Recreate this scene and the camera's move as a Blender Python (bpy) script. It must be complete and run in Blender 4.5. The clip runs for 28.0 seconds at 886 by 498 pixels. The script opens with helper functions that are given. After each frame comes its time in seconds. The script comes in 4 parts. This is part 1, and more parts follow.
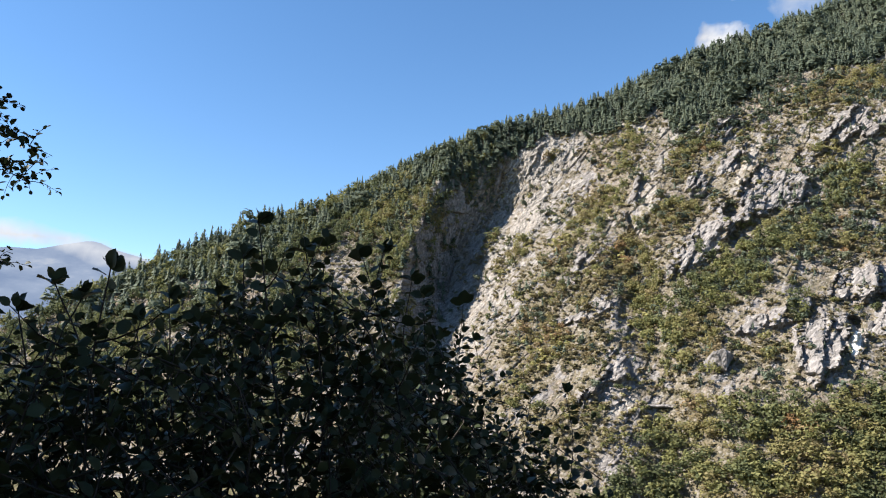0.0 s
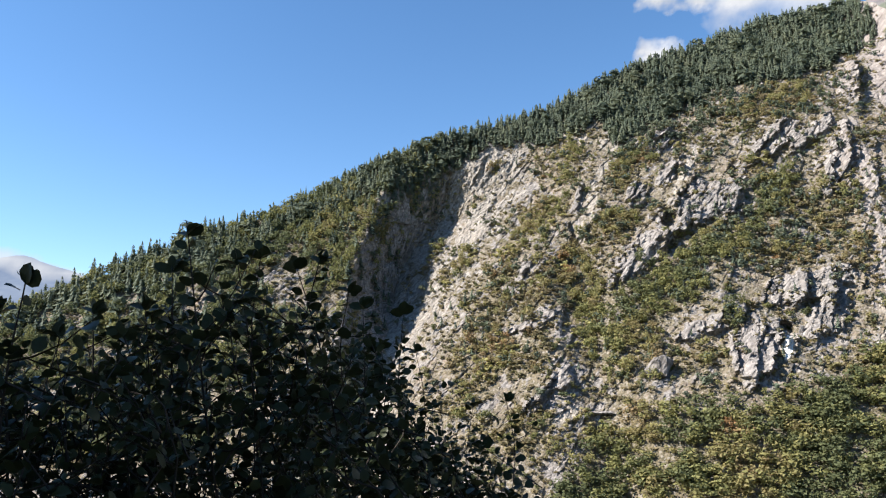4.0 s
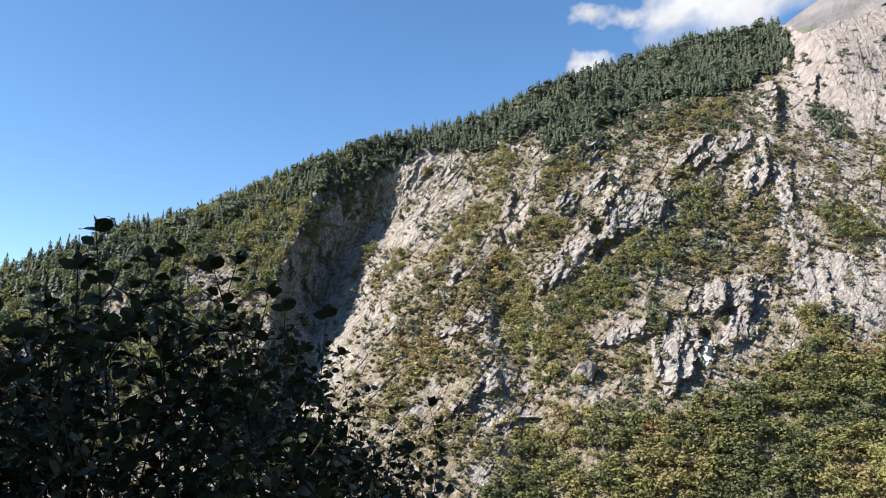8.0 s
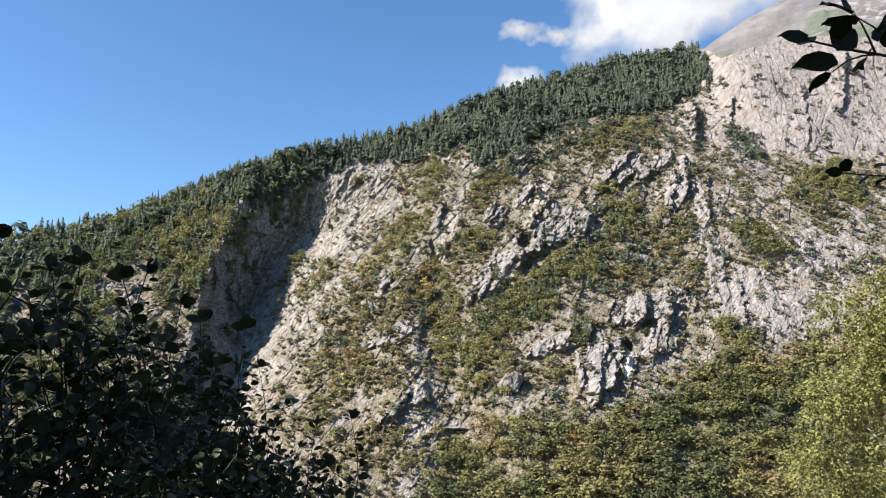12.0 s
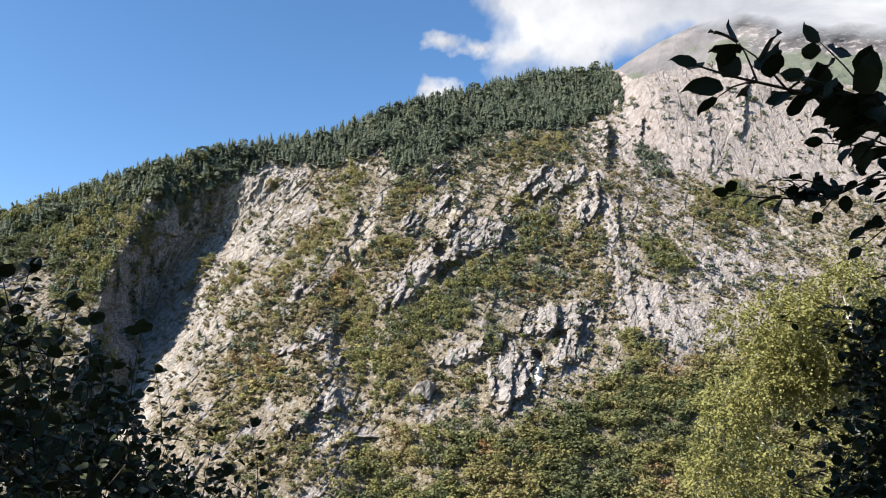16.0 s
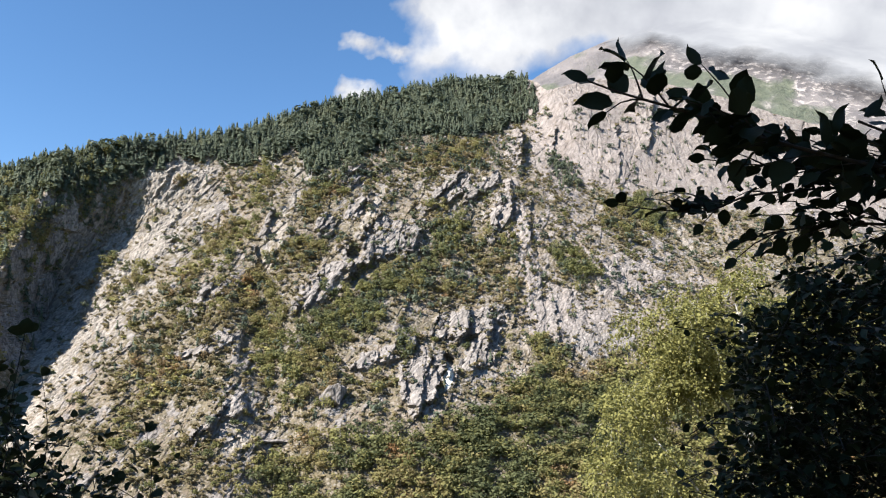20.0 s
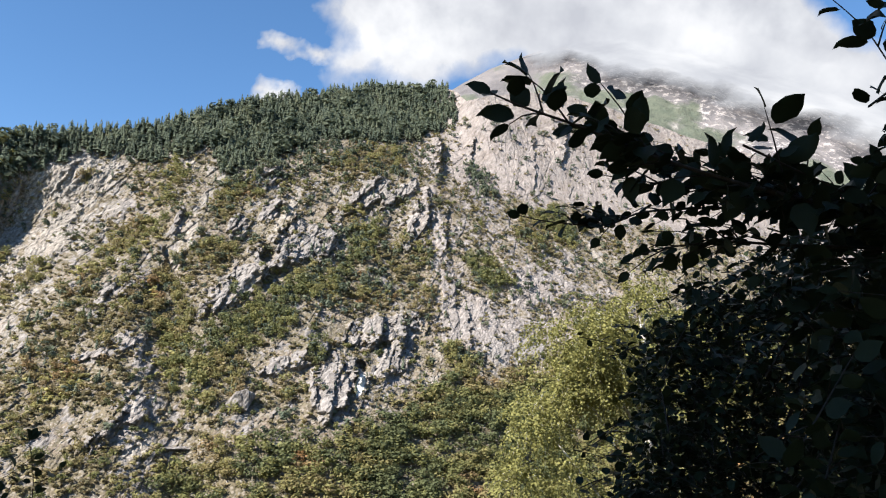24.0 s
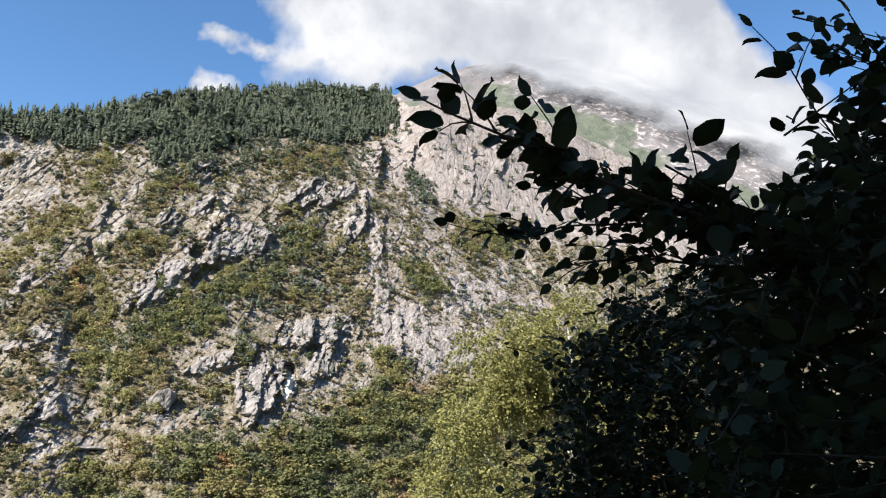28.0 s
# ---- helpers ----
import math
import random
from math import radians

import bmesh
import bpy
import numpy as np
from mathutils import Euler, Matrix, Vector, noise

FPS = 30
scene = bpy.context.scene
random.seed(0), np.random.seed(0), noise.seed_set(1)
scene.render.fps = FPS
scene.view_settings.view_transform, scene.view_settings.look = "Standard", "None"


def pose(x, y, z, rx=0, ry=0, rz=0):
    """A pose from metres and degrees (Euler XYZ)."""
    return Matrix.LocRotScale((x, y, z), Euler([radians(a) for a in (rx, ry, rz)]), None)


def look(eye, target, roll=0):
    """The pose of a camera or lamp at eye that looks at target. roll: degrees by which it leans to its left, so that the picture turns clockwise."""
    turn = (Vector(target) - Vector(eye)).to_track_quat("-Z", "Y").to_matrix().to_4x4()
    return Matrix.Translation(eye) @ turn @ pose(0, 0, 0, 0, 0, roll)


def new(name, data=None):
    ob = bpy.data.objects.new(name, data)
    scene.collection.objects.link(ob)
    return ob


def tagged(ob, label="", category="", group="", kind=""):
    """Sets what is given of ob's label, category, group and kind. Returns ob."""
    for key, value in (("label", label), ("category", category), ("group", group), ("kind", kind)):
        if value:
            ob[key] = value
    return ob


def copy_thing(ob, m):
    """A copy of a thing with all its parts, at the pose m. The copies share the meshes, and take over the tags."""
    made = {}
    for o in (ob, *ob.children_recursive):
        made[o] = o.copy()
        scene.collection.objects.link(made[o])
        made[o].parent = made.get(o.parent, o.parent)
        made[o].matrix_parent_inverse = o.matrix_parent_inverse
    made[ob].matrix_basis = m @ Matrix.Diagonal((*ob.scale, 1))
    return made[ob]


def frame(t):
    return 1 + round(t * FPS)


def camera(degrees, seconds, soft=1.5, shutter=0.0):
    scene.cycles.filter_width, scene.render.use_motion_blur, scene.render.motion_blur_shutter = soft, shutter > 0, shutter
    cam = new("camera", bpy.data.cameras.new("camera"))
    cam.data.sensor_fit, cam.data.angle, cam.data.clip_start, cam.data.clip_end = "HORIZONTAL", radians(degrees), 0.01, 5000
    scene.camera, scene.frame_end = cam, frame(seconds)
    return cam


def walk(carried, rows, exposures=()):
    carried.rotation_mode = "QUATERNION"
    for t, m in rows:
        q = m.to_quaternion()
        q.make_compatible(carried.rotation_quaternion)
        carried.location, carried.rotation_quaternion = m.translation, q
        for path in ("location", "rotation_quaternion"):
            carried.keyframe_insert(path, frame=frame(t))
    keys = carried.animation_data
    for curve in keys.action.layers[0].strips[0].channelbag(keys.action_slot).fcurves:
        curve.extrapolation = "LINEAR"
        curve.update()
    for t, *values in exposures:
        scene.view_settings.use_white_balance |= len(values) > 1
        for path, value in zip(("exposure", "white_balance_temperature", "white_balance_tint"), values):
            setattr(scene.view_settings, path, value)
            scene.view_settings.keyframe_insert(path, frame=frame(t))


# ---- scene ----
EXPOSURE = 1.71
SKY = 0.067
SUN = 4.75
HAZE = 0.32
CLOUD = 0.335
cam = camera(62.0, 28.0, soft=1.1)
PATH = [
    (0.0, 0.000, 0.000, 1.600, 99.00, 0.00, 16.00),
    (0.5, 0.001, 0.002, 1.601, 99.16, -0.18, 15.63),
    (1.0, 0.003, 0.005, 1.600, 99.20, -0.29, 15.00),
    (1.5, 0.007, 0.009, 1.600, 99.32, -0.41, 14.26),
    (2.0, 0.012, 0.012, 1.598, 99.44, -0.53, 13.46),
    (2.5, 0.016, 0.015, 1.601, 99.58, -0.65, 12.91),
    (3.0, 0.017, 0.016, 1.603, 99.71, -0.95, 12.62),
    (3.5, 0.018, 0.017, 1.602, 99.78, -1.14, 12.22),
    (5.5, 0.031, 0.027, 1.601, 99.68, -1.17, 9.67),
    (6.0, 0.034, 0.029, 1.600, 99.67, -1.18, 9.01),
    (6.5, 0.037, 0.031, 1.601, 99.71, -1.10, 8.31),
    (7.0, 0.040, 0.034, 1.602, 99.83, -1.09, 7.57),
    (7.5, 0.043, 0.037, 1.603, 99.92, -0.94, 6.94),
    (8.0, 0.043, 0.040, 1.603, 99.99, -0.80, 6.32),
    (8.5, 0.042, 0.042, 1.602, 99.98, -0.66, 5.76),
    (9.0, 0.044, 0.045, 1.602, 99.92, -0.59, 5.23),
    (9.5, 0.048, 0.047, 1.601, 99.98, -0.59, 4.49),
    (10.0, 0.053, 0.047, 1.602, 100.08, -0.58, 3.56),
    (10.5, 0.057, 0.047, 1.603, 100.31, -0.71, 2.65),
    (11.0, 0.061, 0.045, 1.605, 100.59, -0.83, 1.93),
    (11.5, 0.065, 0.043, 1.607, 100.71, -0.93, 1.29),
    (12.0, 0.069, 0.043, 1.607, 100.74, -1.01, 0.72),
    (12.5, 0.071, 0.044, 1.606, 100.63, -1.03, 0.07),
    (14.5, 0.089, 0.045, 1.605, 100.92, -0.82, -3.92),
    (15.0, 0.093, 0.046, 1.605, 101.11, -0.72, -4.62),
    (15.5, 0.097, 0.047, 1.606, 101.27, -0.71, -5.14),
    (16.0, 0.100, 0.047, 1.607, 101.26, -0.69, -5.95),
    (16.5, 0.108, 0.046, 1.607, 101.25, -0.57, -6.89),
    (17.0, 0.115, 0.045, 1.605, 101.30, -0.57, -7.97),
    (17.5, 0.121, 0.043, 1.605, 101.32, -0.54, -9.17),
    (18.0, 0.126, 0.040, 1.607, 101.43, -0.53, -10.14),
    (18.5, 0.128, 0.037, 1.606, 101.50, -0.64, -10.97),
    (19.0, 0.128, 0.036, 1.606, 101.50, -0.67, -11.72),
    (19.5, 0.128, 0.035, 1.604, 101.49, -0.72, -12.31),
    (20.0, 0.132, 0.032, 1.605, 101.45, -0.77, -12.74),
    (20.5, 0.133, 0.031, 1.605, 101.49, -0.86, -13.19),
    (21.0, 0.138, 0.028, 1.606, 101.57, -0.85, -13.69),
    (21.5, 0.143, 0.026, 1.606, 101.62, -0.88, -14.43),
    (23.5, 0.160, 0.029, 1.607, 101.93, -0.39, -18.49),
    (24.0, 0.163, 0.030, 1.607, 101.91, -0.42, -19.41),
    (24.5, 0.169, 0.030, 1.609, 102.00, -0.45, -20.26),
    (25.0, 0.175, 0.028, 1.610, 102.09, -0.60, -21.07),
    (25.5, 0.186, 0.023, 1.612, 102.25, -0.58, -21.77),
    (26.0, 0.189, 0.023, 1.611, 102.23, -0.44, -22.49),
    (26.5, 0.190, 0.021, 1.613, 102.20, -0.29, -23.07),
    (27.0, 0.192, 0.024, 1.611, 102.21, 0.18, -23.58),
    (27.5, 0.193, 0.025, 1.611, 102.18, 0.76, -24.02),
    (28.0, 0.188, 0.031, 1.609, 102.41, 1.17, -24.50),
]

walk(cam, [(t, pose(x, y, z, rx, 0, rz) @ pose(0, 0, 0, 0, 0, roll)) for t, x, y, z, rx, roll, rz in PATH],
     exposures=[(0.0, EXPOSURE), (28.0, EXPOSURE)])

# ---- sun and sky ----
SUN_BEARING, SUN_RISE = radians(-110), radians(42)
TO_SUN = Vector((math.sin(SUN_BEARING) * math.cos(SUN_RISE), math.cos(SUN_BEARING) * math.cos(SUN_RISE), math.sin(SUN_RISE)))
world = bpy.data.worlds.new("sky")
scene.world = world
world.use_nodes = True
wn = world.node_tree
sky_node = wn.nodes.new("ShaderNodeTexSky")
sky_node.sky_type, sky_node.sun_disc = "NISHITA", False
sky_node.sun_elevation, sky_node.sun_rotation = SUN_RISE, SUN_BEARING % (2 * math.pi)
sky_node.altitude, sky_node.dust_density, sky_node.ozone_density, sky_node.air_density = 1200, 0.0, 1.5, 1.0
deep = wn.nodes.new("ShaderNodeHueSaturation")
deep.inputs["Saturation"].default_value = 1.19
wn.links.new(sky_node.outputs["Color"], deep.inputs["Color"])
wn.links.new(deep.outputs["Color"], wn.nodes["Background"].inputs["Color"])
wn.nodes["Background"].inputs["Strength"].default_value = SKY
sun_data = bpy.data.lights.new("sun", "SUN")
sun_data.energy, sun_data.angle, sun_data.color = SUN, radians(0.5), (1.0, 0.935, 0.85)
sun = new("sun", sun_data)
sun.matrix_world = look(TO_SUN * 50, (0, 0, 0))

# ---- materials ----
class Nodes:
    """A short way to write a node material."""

    def __init__(self, name, rough=0.9):
        self.mat = bpy.data.materials.new(name)
        self.mat.use_nodes = True
        self.tree = self.mat.node_tree
        self.bsdf = self.tree.nodes["Principled BSDF"]
        self.bsdf.inputs["Roughness"].default_value = rough
        self.bsdf.inputs["Specular IOR Level"].default_value = 0.2
        self.place = self.add("ShaderNodeTexCoord").outputs["Object"]

    def add(self, kind, **values):
        node = self.tree.nodes.new(kind)
        for key, value in values.items():
            if key in node.inputs:
                node.inputs[key].default_value = value
        return node

    def link(self, a, b):
        self.tree.links.new(a, b)

    def noise(self, scale, detail=4.0, rough=0.55, stretch=None, turn=None):
        node = self.add("ShaderNodeTexNoise", Scale=scale, Detail=detail, Roughness=rough)
        if stretch:
            self.link(self.leaning(stretch, turn), node.inputs["Vector"])
        else:
            self.link(self.place, node.inputs["Vector"])
        return node.outputs["Fac"]

    def leaning(self, stretch, turn=None):
        """Object space turned first and then stretched: a stretch below 1 draws the pattern out along that turned axis."""
        place = self.add("ShaderNodeMapping", Scale=tuple(1 / v for v in stretch), Rotation=turn or (0, 0, 0))
        place.vector_type = "TEXTURE"
        self.link(self.place, place.inputs["Vector"])
        return place.outputs["Vector"]

    def cells(self, scale, stretch=(1, 1, 1), turn=None):
        """Broken pieces: one random value a piece, and the distance from its middle."""
        node = self.add("ShaderNodeTexVoronoi", Scale=scale)
        self.link(self.leaning(stretch, turn), node.inputs["Vector"])
        split = self.add("ShaderNodeSeparateColor")
        self.link(node.outputs["Color"], split.inputs["Color"])
        return split.outputs[0], node.outputs["Distance"]

    def ramp(self, value, *stops):
        node = self.add("ShaderNodeValToRGB")
        while len(node.color_ramp.elements) < len(stops):
            node.color_ramp.elements.new(0.5)
        for stop, (at, colour) in zip(node.color_ramp.elements, stops):
            stop.position = at
            stop.color = (colour,) * 3 + (1,) if isinstance(colour, float) else (*colour, 1)
        self.link(value, node.inputs["Fac"])
        return node.outputs["Color"]

    def mix(self, fac, a, b, how="MIX"):
        node = self.add("ShaderNodeMix")
        node.data_type, node.blend_type = "RGBA", how
        for value, socket in ((fac, node.inputs[0]), (a, node.inputs[6]), (b, node.inputs[7])):
            if isinstance(value, (int, float)):
                socket.default_value = value
            elif isinstance(value, tuple):
                socket.default_value = (*value, 1)
            else:
                self.link(value, socket)
        return node.outputs[2]

    def sums(self, how, a, b):
        node = self.add("ShaderNodeMath")
        node.operation, node.use_clamp = how, how == "MULTIPLY_ADD"
        for value, socket in ((a, node.inputs[0]), (b, node.inputs[1])):
            if isinstance(value, (int, float)):
                socket.default_value = value
            else:
                self.link(value, socket)
        return node.outputs[0]

    def cover(self, name):
        node = self.add("ShaderNodeAttribute")
        node.attribute_name = name
        return node

    def colour(self, value):
        if isinstance(value, tuple):
            self.bsdf.inputs["Base Color"].default_value = (*value, 1)
        else:
            self.link(value, self.bsdf.inputs["Base Color"])
        return self

    def bump(self, height, metres, strength=1.0):
        node = self.add("ShaderNodeBump", Strength=strength, Distance=metres)
        self.link(height, node.inputs["Height"])
        self.link(node.outputs["Normal"], self.bsdf.inputs["Normal"])
        return self

    def leafy(self, amount, colour):
        """Lets light through thin leaves."""
        through_leaf = self.add("ShaderNodeBsdfTranslucent")
        self.link(colour, through_leaf.inputs["Color"])
        blend = self.add("ShaderNodeMixShader", Fac=amount)
        self.link(self.bsdf.outputs[0], blend.inputs[1])
        self.link(through_leaf.outputs[0], blend.inputs[2])
        self.link(blend.outputs[0], self.tree.nodes["Material Output"].inputs["Surface"])
        return self


def mountain_material():
    n = Nodes("mountain_rock_and_soil", 0.95)
    cover = n.cover("cover")
    split = n.add("ShaderNodeSeparateColor")
    n.link(cover.outputs["Color"], split.inputs["Color"])
    rock, pale, grass = split.outputs[0], split.outputs[1], split.outputs[2]
    warm = cover.outputs["Alpha"]
    coarse, fine, grit = n.noise(0.018, 6, 0.6), n.noise(0.30, 8, 0.7), n.noise(1.1, 8, 0.75)
    streak = n.noise(0.22, 9, 0.68, (1.0, 1.0, 0.12), (0, radians(26), 0))
    stone = n.ramp(streak, (0.34, (0.106, 0.099, 0.096)), (0.47, (0.166, 0.154, 0.147)), (0.60, (0.222, 0.205, 0.194)))
    stone = n.mix(n.ramp(fine, (0.36, 0.5), (0.5, 0.0)), stone, (0.150, 0.134, 0.122))
    stone = n.mix(n.sums("MULTIPLY", warm, 0.85), stone, n.ramp(streak, (0.34, (0.140, 0.121, 0.112)), (0.46, (0.200, 0.175, 0.163)), (0.60, (0.248, 0.220, 0.206))))
    stone = n.mix(pale, stone, n.ramp(grit, (0.40, (0.122, 0.110, 0.097)), (0.49, (0.205, 0.187, 0.166)), (0.60, (0.285, 0.263, 0.237))))
    chalk = n.ramp(grit, (0.36, (0.17, 0.152, 0.130)), (0.50, (0.25, 0.225, 0.195)), (0.62, (0.31, 0.282, 0.25)))
    quartz = n.cover("chalk").outputs["Fac"]
    stone = n.mix(quartz, stone, n.mix(n.ramp(quartz, (0.84, 0.0), (0.92, 1.0)), chalk, (0.62, 0.60, 0.56)))
    stone = n.mix(n.ramp(grit, (0.34, 0.3), (0.48, 0.0)), stone, (0.125, 0.115, 0.105))
    soil = n.ramp(coarse, (0.36, (0.126, 0.104, 0.080)), (0.5, (0.178, 0.143, 0.116)), (0.62, (0.226, 0.176, 0.146)))
    soil = n.mix(n.ramp(fine, (0.42, 0.0), (0.60, 0.7)), soil, (0.098, 0.094, 0.052))
    soil = n.mix(grass, soil, n.ramp(fine, (0.38, (0.076, 0.068, 0.042)), (0.62, (0.156, 0.126, 0.084))))
    soil = n.mix(n.ramp(grit, (0.36, 0.4), (0.54, 0.0)), soil, (0.080, 0.070, 0.052))
    edge = n.sums("ADD", rock, n.sums("MULTIPLY", n.sums("SUBTRACT", fine, 0.5), 0.9))
    flake, flake_far = n.cells(0.62, (1, 1, 0.3), (0, radians(32), 0))
    litter, litter_far = n.cells(0.55, (1, 1, 1))
    stone = n.mix(n.ramp(warm, (0.3, 1.0), (0.9, 0.45)), stone, n.mix(1.0, stone, n.ramp(flake, (0.0, 0.55), (0.5, 0.98), (1.0, 1.3)), "MULTIPLY"))
    blotch = n.noise(0.055, 6, 0.62)
    stone = n.mix(n.ramp(blotch, (0.36, 0.4), (0.5, 0.0)), stone, n.mix(1.0, stone, (0.72, 0.66, 0.60), "MULTIPLY"))
    soil = n.mix(n.ramp(litter, (0.66, 0.0), (0.72, 0.55)), soil, n.ramp(litter, (0.7, (0.15, 0.135, 0.118)), (1.0, (0.27, 0.245, 0.215))))
    soil = n.mix(n.ramp(litter, (0.22, 0.6), (0.30, 0.0)), soil, (0.062, 0.056, 0.036))
    n.colour(n.mix(n.ramp(edge, (0.34, 0.0), (0.60, 1.0)), soil, stone))
    relief = n.sums("ADD", n.sums("ADD", fine, streak), n.sums("MULTIPLY", grit, 0.3))
    pieces = n.mix(rock, n.sums("SUBTRACT", litter, litter_far), n.sums("SUBTRACT", flake, flake_far))
    return n.bump(n.sums("ADD", relief, n.sums("MULTIPLY", pieces, 0.8)), 1.0, 0.75).mat


def foliage_material(name, shades, through_amount=0.25, uneven=0.3):
    """Leaves or needles; "tint" (one value a tree) picks the shade."""
    n = Nodes(name, 0.75)
    tint = n.cover("tint").outputs["Fac"]
    island = n.add("ShaderNodeNewGeometry").outputs["Random Per Island"]
    base = n.ramp(tint, *((k / (len(shades) - 1), shade) for k, shade in enumerate(shades)))
    base = n.mix(n.ramp(island, (0.0, 0.0), (1.0, uneven)), base, n.mix(1.0, base, (0.45, 0.48, 0.5), "MULTIPLY"))
    n.colour(base)
    return n.leafy(through_amount, base).mat


def bark_material(name, dark, light, scale=14.0):
    n = Nodes(name, 0.9)
    grain = n.noise(scale, 6, 0.65, (1, 1, 0.25))
    n.colour(n.ramp(grain, (0.3, dark), (0.65, light)))
    return n.bump(grain, 0.006, 0.8).mat


def leaf_material(name, dark, light, rough=0.45, through_amount=0.3):
    n = Nodes(name, rough)
    n.bsdf.inputs["Specular IOR Level"].default_value = 0.12
    island = n.add("ShaderNodeNewGeometry").outputs["Random Per Island"]
    spots = n.noise(60.0, 4, 0.6)
    base = n.mix(n.sums("MULTIPLY", n.sums("ADD", island, spots), 0.55), dark, light)
    n.colour(base)
    n.bump(n.noise(220.0, 3, 0.5), 0.001, 0.4)
    return n.leafy(through_amount, base).mat


def ground_material():
    n = Nodes("valley_ground", 0.95)
    coarse, fine = n.noise(0.05, 5, 0.6), n.noise(2.2, 5, 0.65)
    base = n.mix(n.ramp(coarse, (0.4, 0.0), (0.62, 1.0)), (0.075, 0.080, 0.030), (0.14, 0.115, 0.06))
    n.colour(n.mix(n.ramp(fine, (0.4, 0.7), (0.6, 0.0)), base, (0.05, 0.042, 0.026)))
    return n.bump(fine, 0.05).mat


def far_mountain_material():
    n = Nodes("hazed_alpine_slope", 0.95)
    cover = n.cover("cover").outputs["Color"]
    split = n.add("ShaderNodeSeparateColor")
    n.link(cover, split.inputs["Color"])
    fine, coarse = n.noise(0.045, 6, 0.7), n.noise(0.006, 5, 0.6)
    # base lightened to grey-violet: air haze is put into the slope's colour
    base = n.ramp(coarse, (0.38, (0.098, 0.093, 0.098)), (0.5, (0.128, 0.120, 0.124)), (0.62, (0.166, 0.154, 0.154)))
    base = n.mix(n.sums("MULTIPLY", split.outputs[1], n.ramp(fine, (0.52, 0.0), (0.60, 0.9))), base, (0.36, 0.33, 0.32))
    base = n.mix(split.outputs[0], base, n.ramp(fine, (0.35, (0.062, 0.076, 0.058)), (0.6, (0.098, 0.108, 0.082))))
    n.colour(base)
    return n.bump(fine, 14.0, 0.8).mat


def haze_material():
    """Distant range; the air's blue haze is put into its glow colour."""
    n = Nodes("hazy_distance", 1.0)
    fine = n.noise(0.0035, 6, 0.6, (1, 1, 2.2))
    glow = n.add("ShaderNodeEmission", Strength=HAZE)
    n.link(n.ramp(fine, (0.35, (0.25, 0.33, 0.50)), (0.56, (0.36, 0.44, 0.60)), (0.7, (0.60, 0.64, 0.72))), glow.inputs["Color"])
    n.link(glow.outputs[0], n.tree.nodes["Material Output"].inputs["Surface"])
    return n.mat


def cloud_material():
    n = Nodes("cloud_vapour", 1.0)
    density = n.cover("vapour").outputs["Fac"]
    billow = n.noise(0.0042, 8, 0.6)
    wisp = n.noise(0.013, 6, 0.65)
    body = n.sums("ADD", density, n.sums("MULTIPLY", n.sums("SUBTRACT", billow, 0.5), 0.9))
    body = n.sums("ADD", body, n.sums("MULTIPLY", n.sums("SUBTRACT", wisp, 0.5), 0.5))
    glow = n.add("ShaderNodeEmission", Strength=CLOUD)
    n.link(n.ramp(n.noise(0.0022, 5, 0.55), (0.36, (0.56, 0.58, 0.64)), (0.5, (0.72, 0.74, 0.79)), (0.66, (0.93, 0.94, 0.97))), glow.inputs["Color"])
    clear = n.add("ShaderNodeBsdfTransparent")
    blend = n.add("ShaderNodeMixShader")
    n.link(n.ramp(body, (0.12, 0.0), (0.45, 0.4), (1.0, 1.0)), blend.inputs[0])
    n.link(clear.outputs[0], blend.inputs[1])
    n.link(glow.outputs[0], blend.inputs[2])
    n.link(blend.outputs[0], n.tree.nodes["Material Output"].inputs["Surface"])
    return n.mat


MOUNTAIN = mountain_material()
GROUND = ground_material()
HAZED_SLOPE = far_mountain_material()
HAZE_BLUE = haze_material()
CLOUD_WHITE = cloud_material()
NEEDLES = foliage_material("conifer_needles", ((0.070, 0.090, 0.067), (0.100, 0.122, 0.083), (0.142, 0.154, 0.098)), 0.25, 0.25)
BROADLEAF = foliage_material("broadleaf_crowns", ((0.104, 0.118, 0.056), (0.196, 0.196, 0.076), (0.238, 0.212, 0.090), (0.222, 0.170, 0.094), (0.310, 0.184, 0.086)), 0.4)
SHRUB_LEAF = foliage_material("dry_shrub_leaves", ((0.160, 0.148, 0.082), (0.230, 0.194, 0.110), (0.258, 0.214, 0.126), (0.310, 0.292, 0.124), (0.370, 0.338, 0.140)), 0.4)
FAR_BARK = bark_material("conifer_bark", (0.06, 0.05, 0.045), (0.17, 0.15, 0.13), 3.0)


# ---- helpers for meshes ----
def mesh_of(name, verts, faces, material, smooth=False):
    """A mesh from arrays: verts (n, 3), faces (m, 3) or (m, 4)."""
    verts, faces = np.asarray(verts, np.float32), np.asarray(faces, np.int32)
    me = bpy.data.meshes.new(name)
    side = faces.shape[1]
    me.vertices.add(len(verts))
    me.vertices.foreach_set("co", verts.ravel())
    me.loops.add(faces.size)
    me.loops.foreach_set("vertex_index", faces.ravel())
    me.polygons.add(len(faces))
    me.polygons.foreach_set("loop_start", np.arange(0, faces.size, side, dtype=np.int32))
    me.polygons.foreach_set("loop_total", np.full(len(faces), side, np.int32))
    me.update(calc_edges=True)
    me.polygons.foreach_set("use_smooth", np.full(len(faces), smooth))
    me.materials.append(material)
    return me


def part(name, me, parent, label=""):
    ob = new(name, me)
    ob.parent = parent
    return tagged(ob, label=label)


def floats(me, name, values):
    me.attributes.new(name, "FLOAT", "POINT").data.foreach_set("value", np.asarray(values, np.float32))


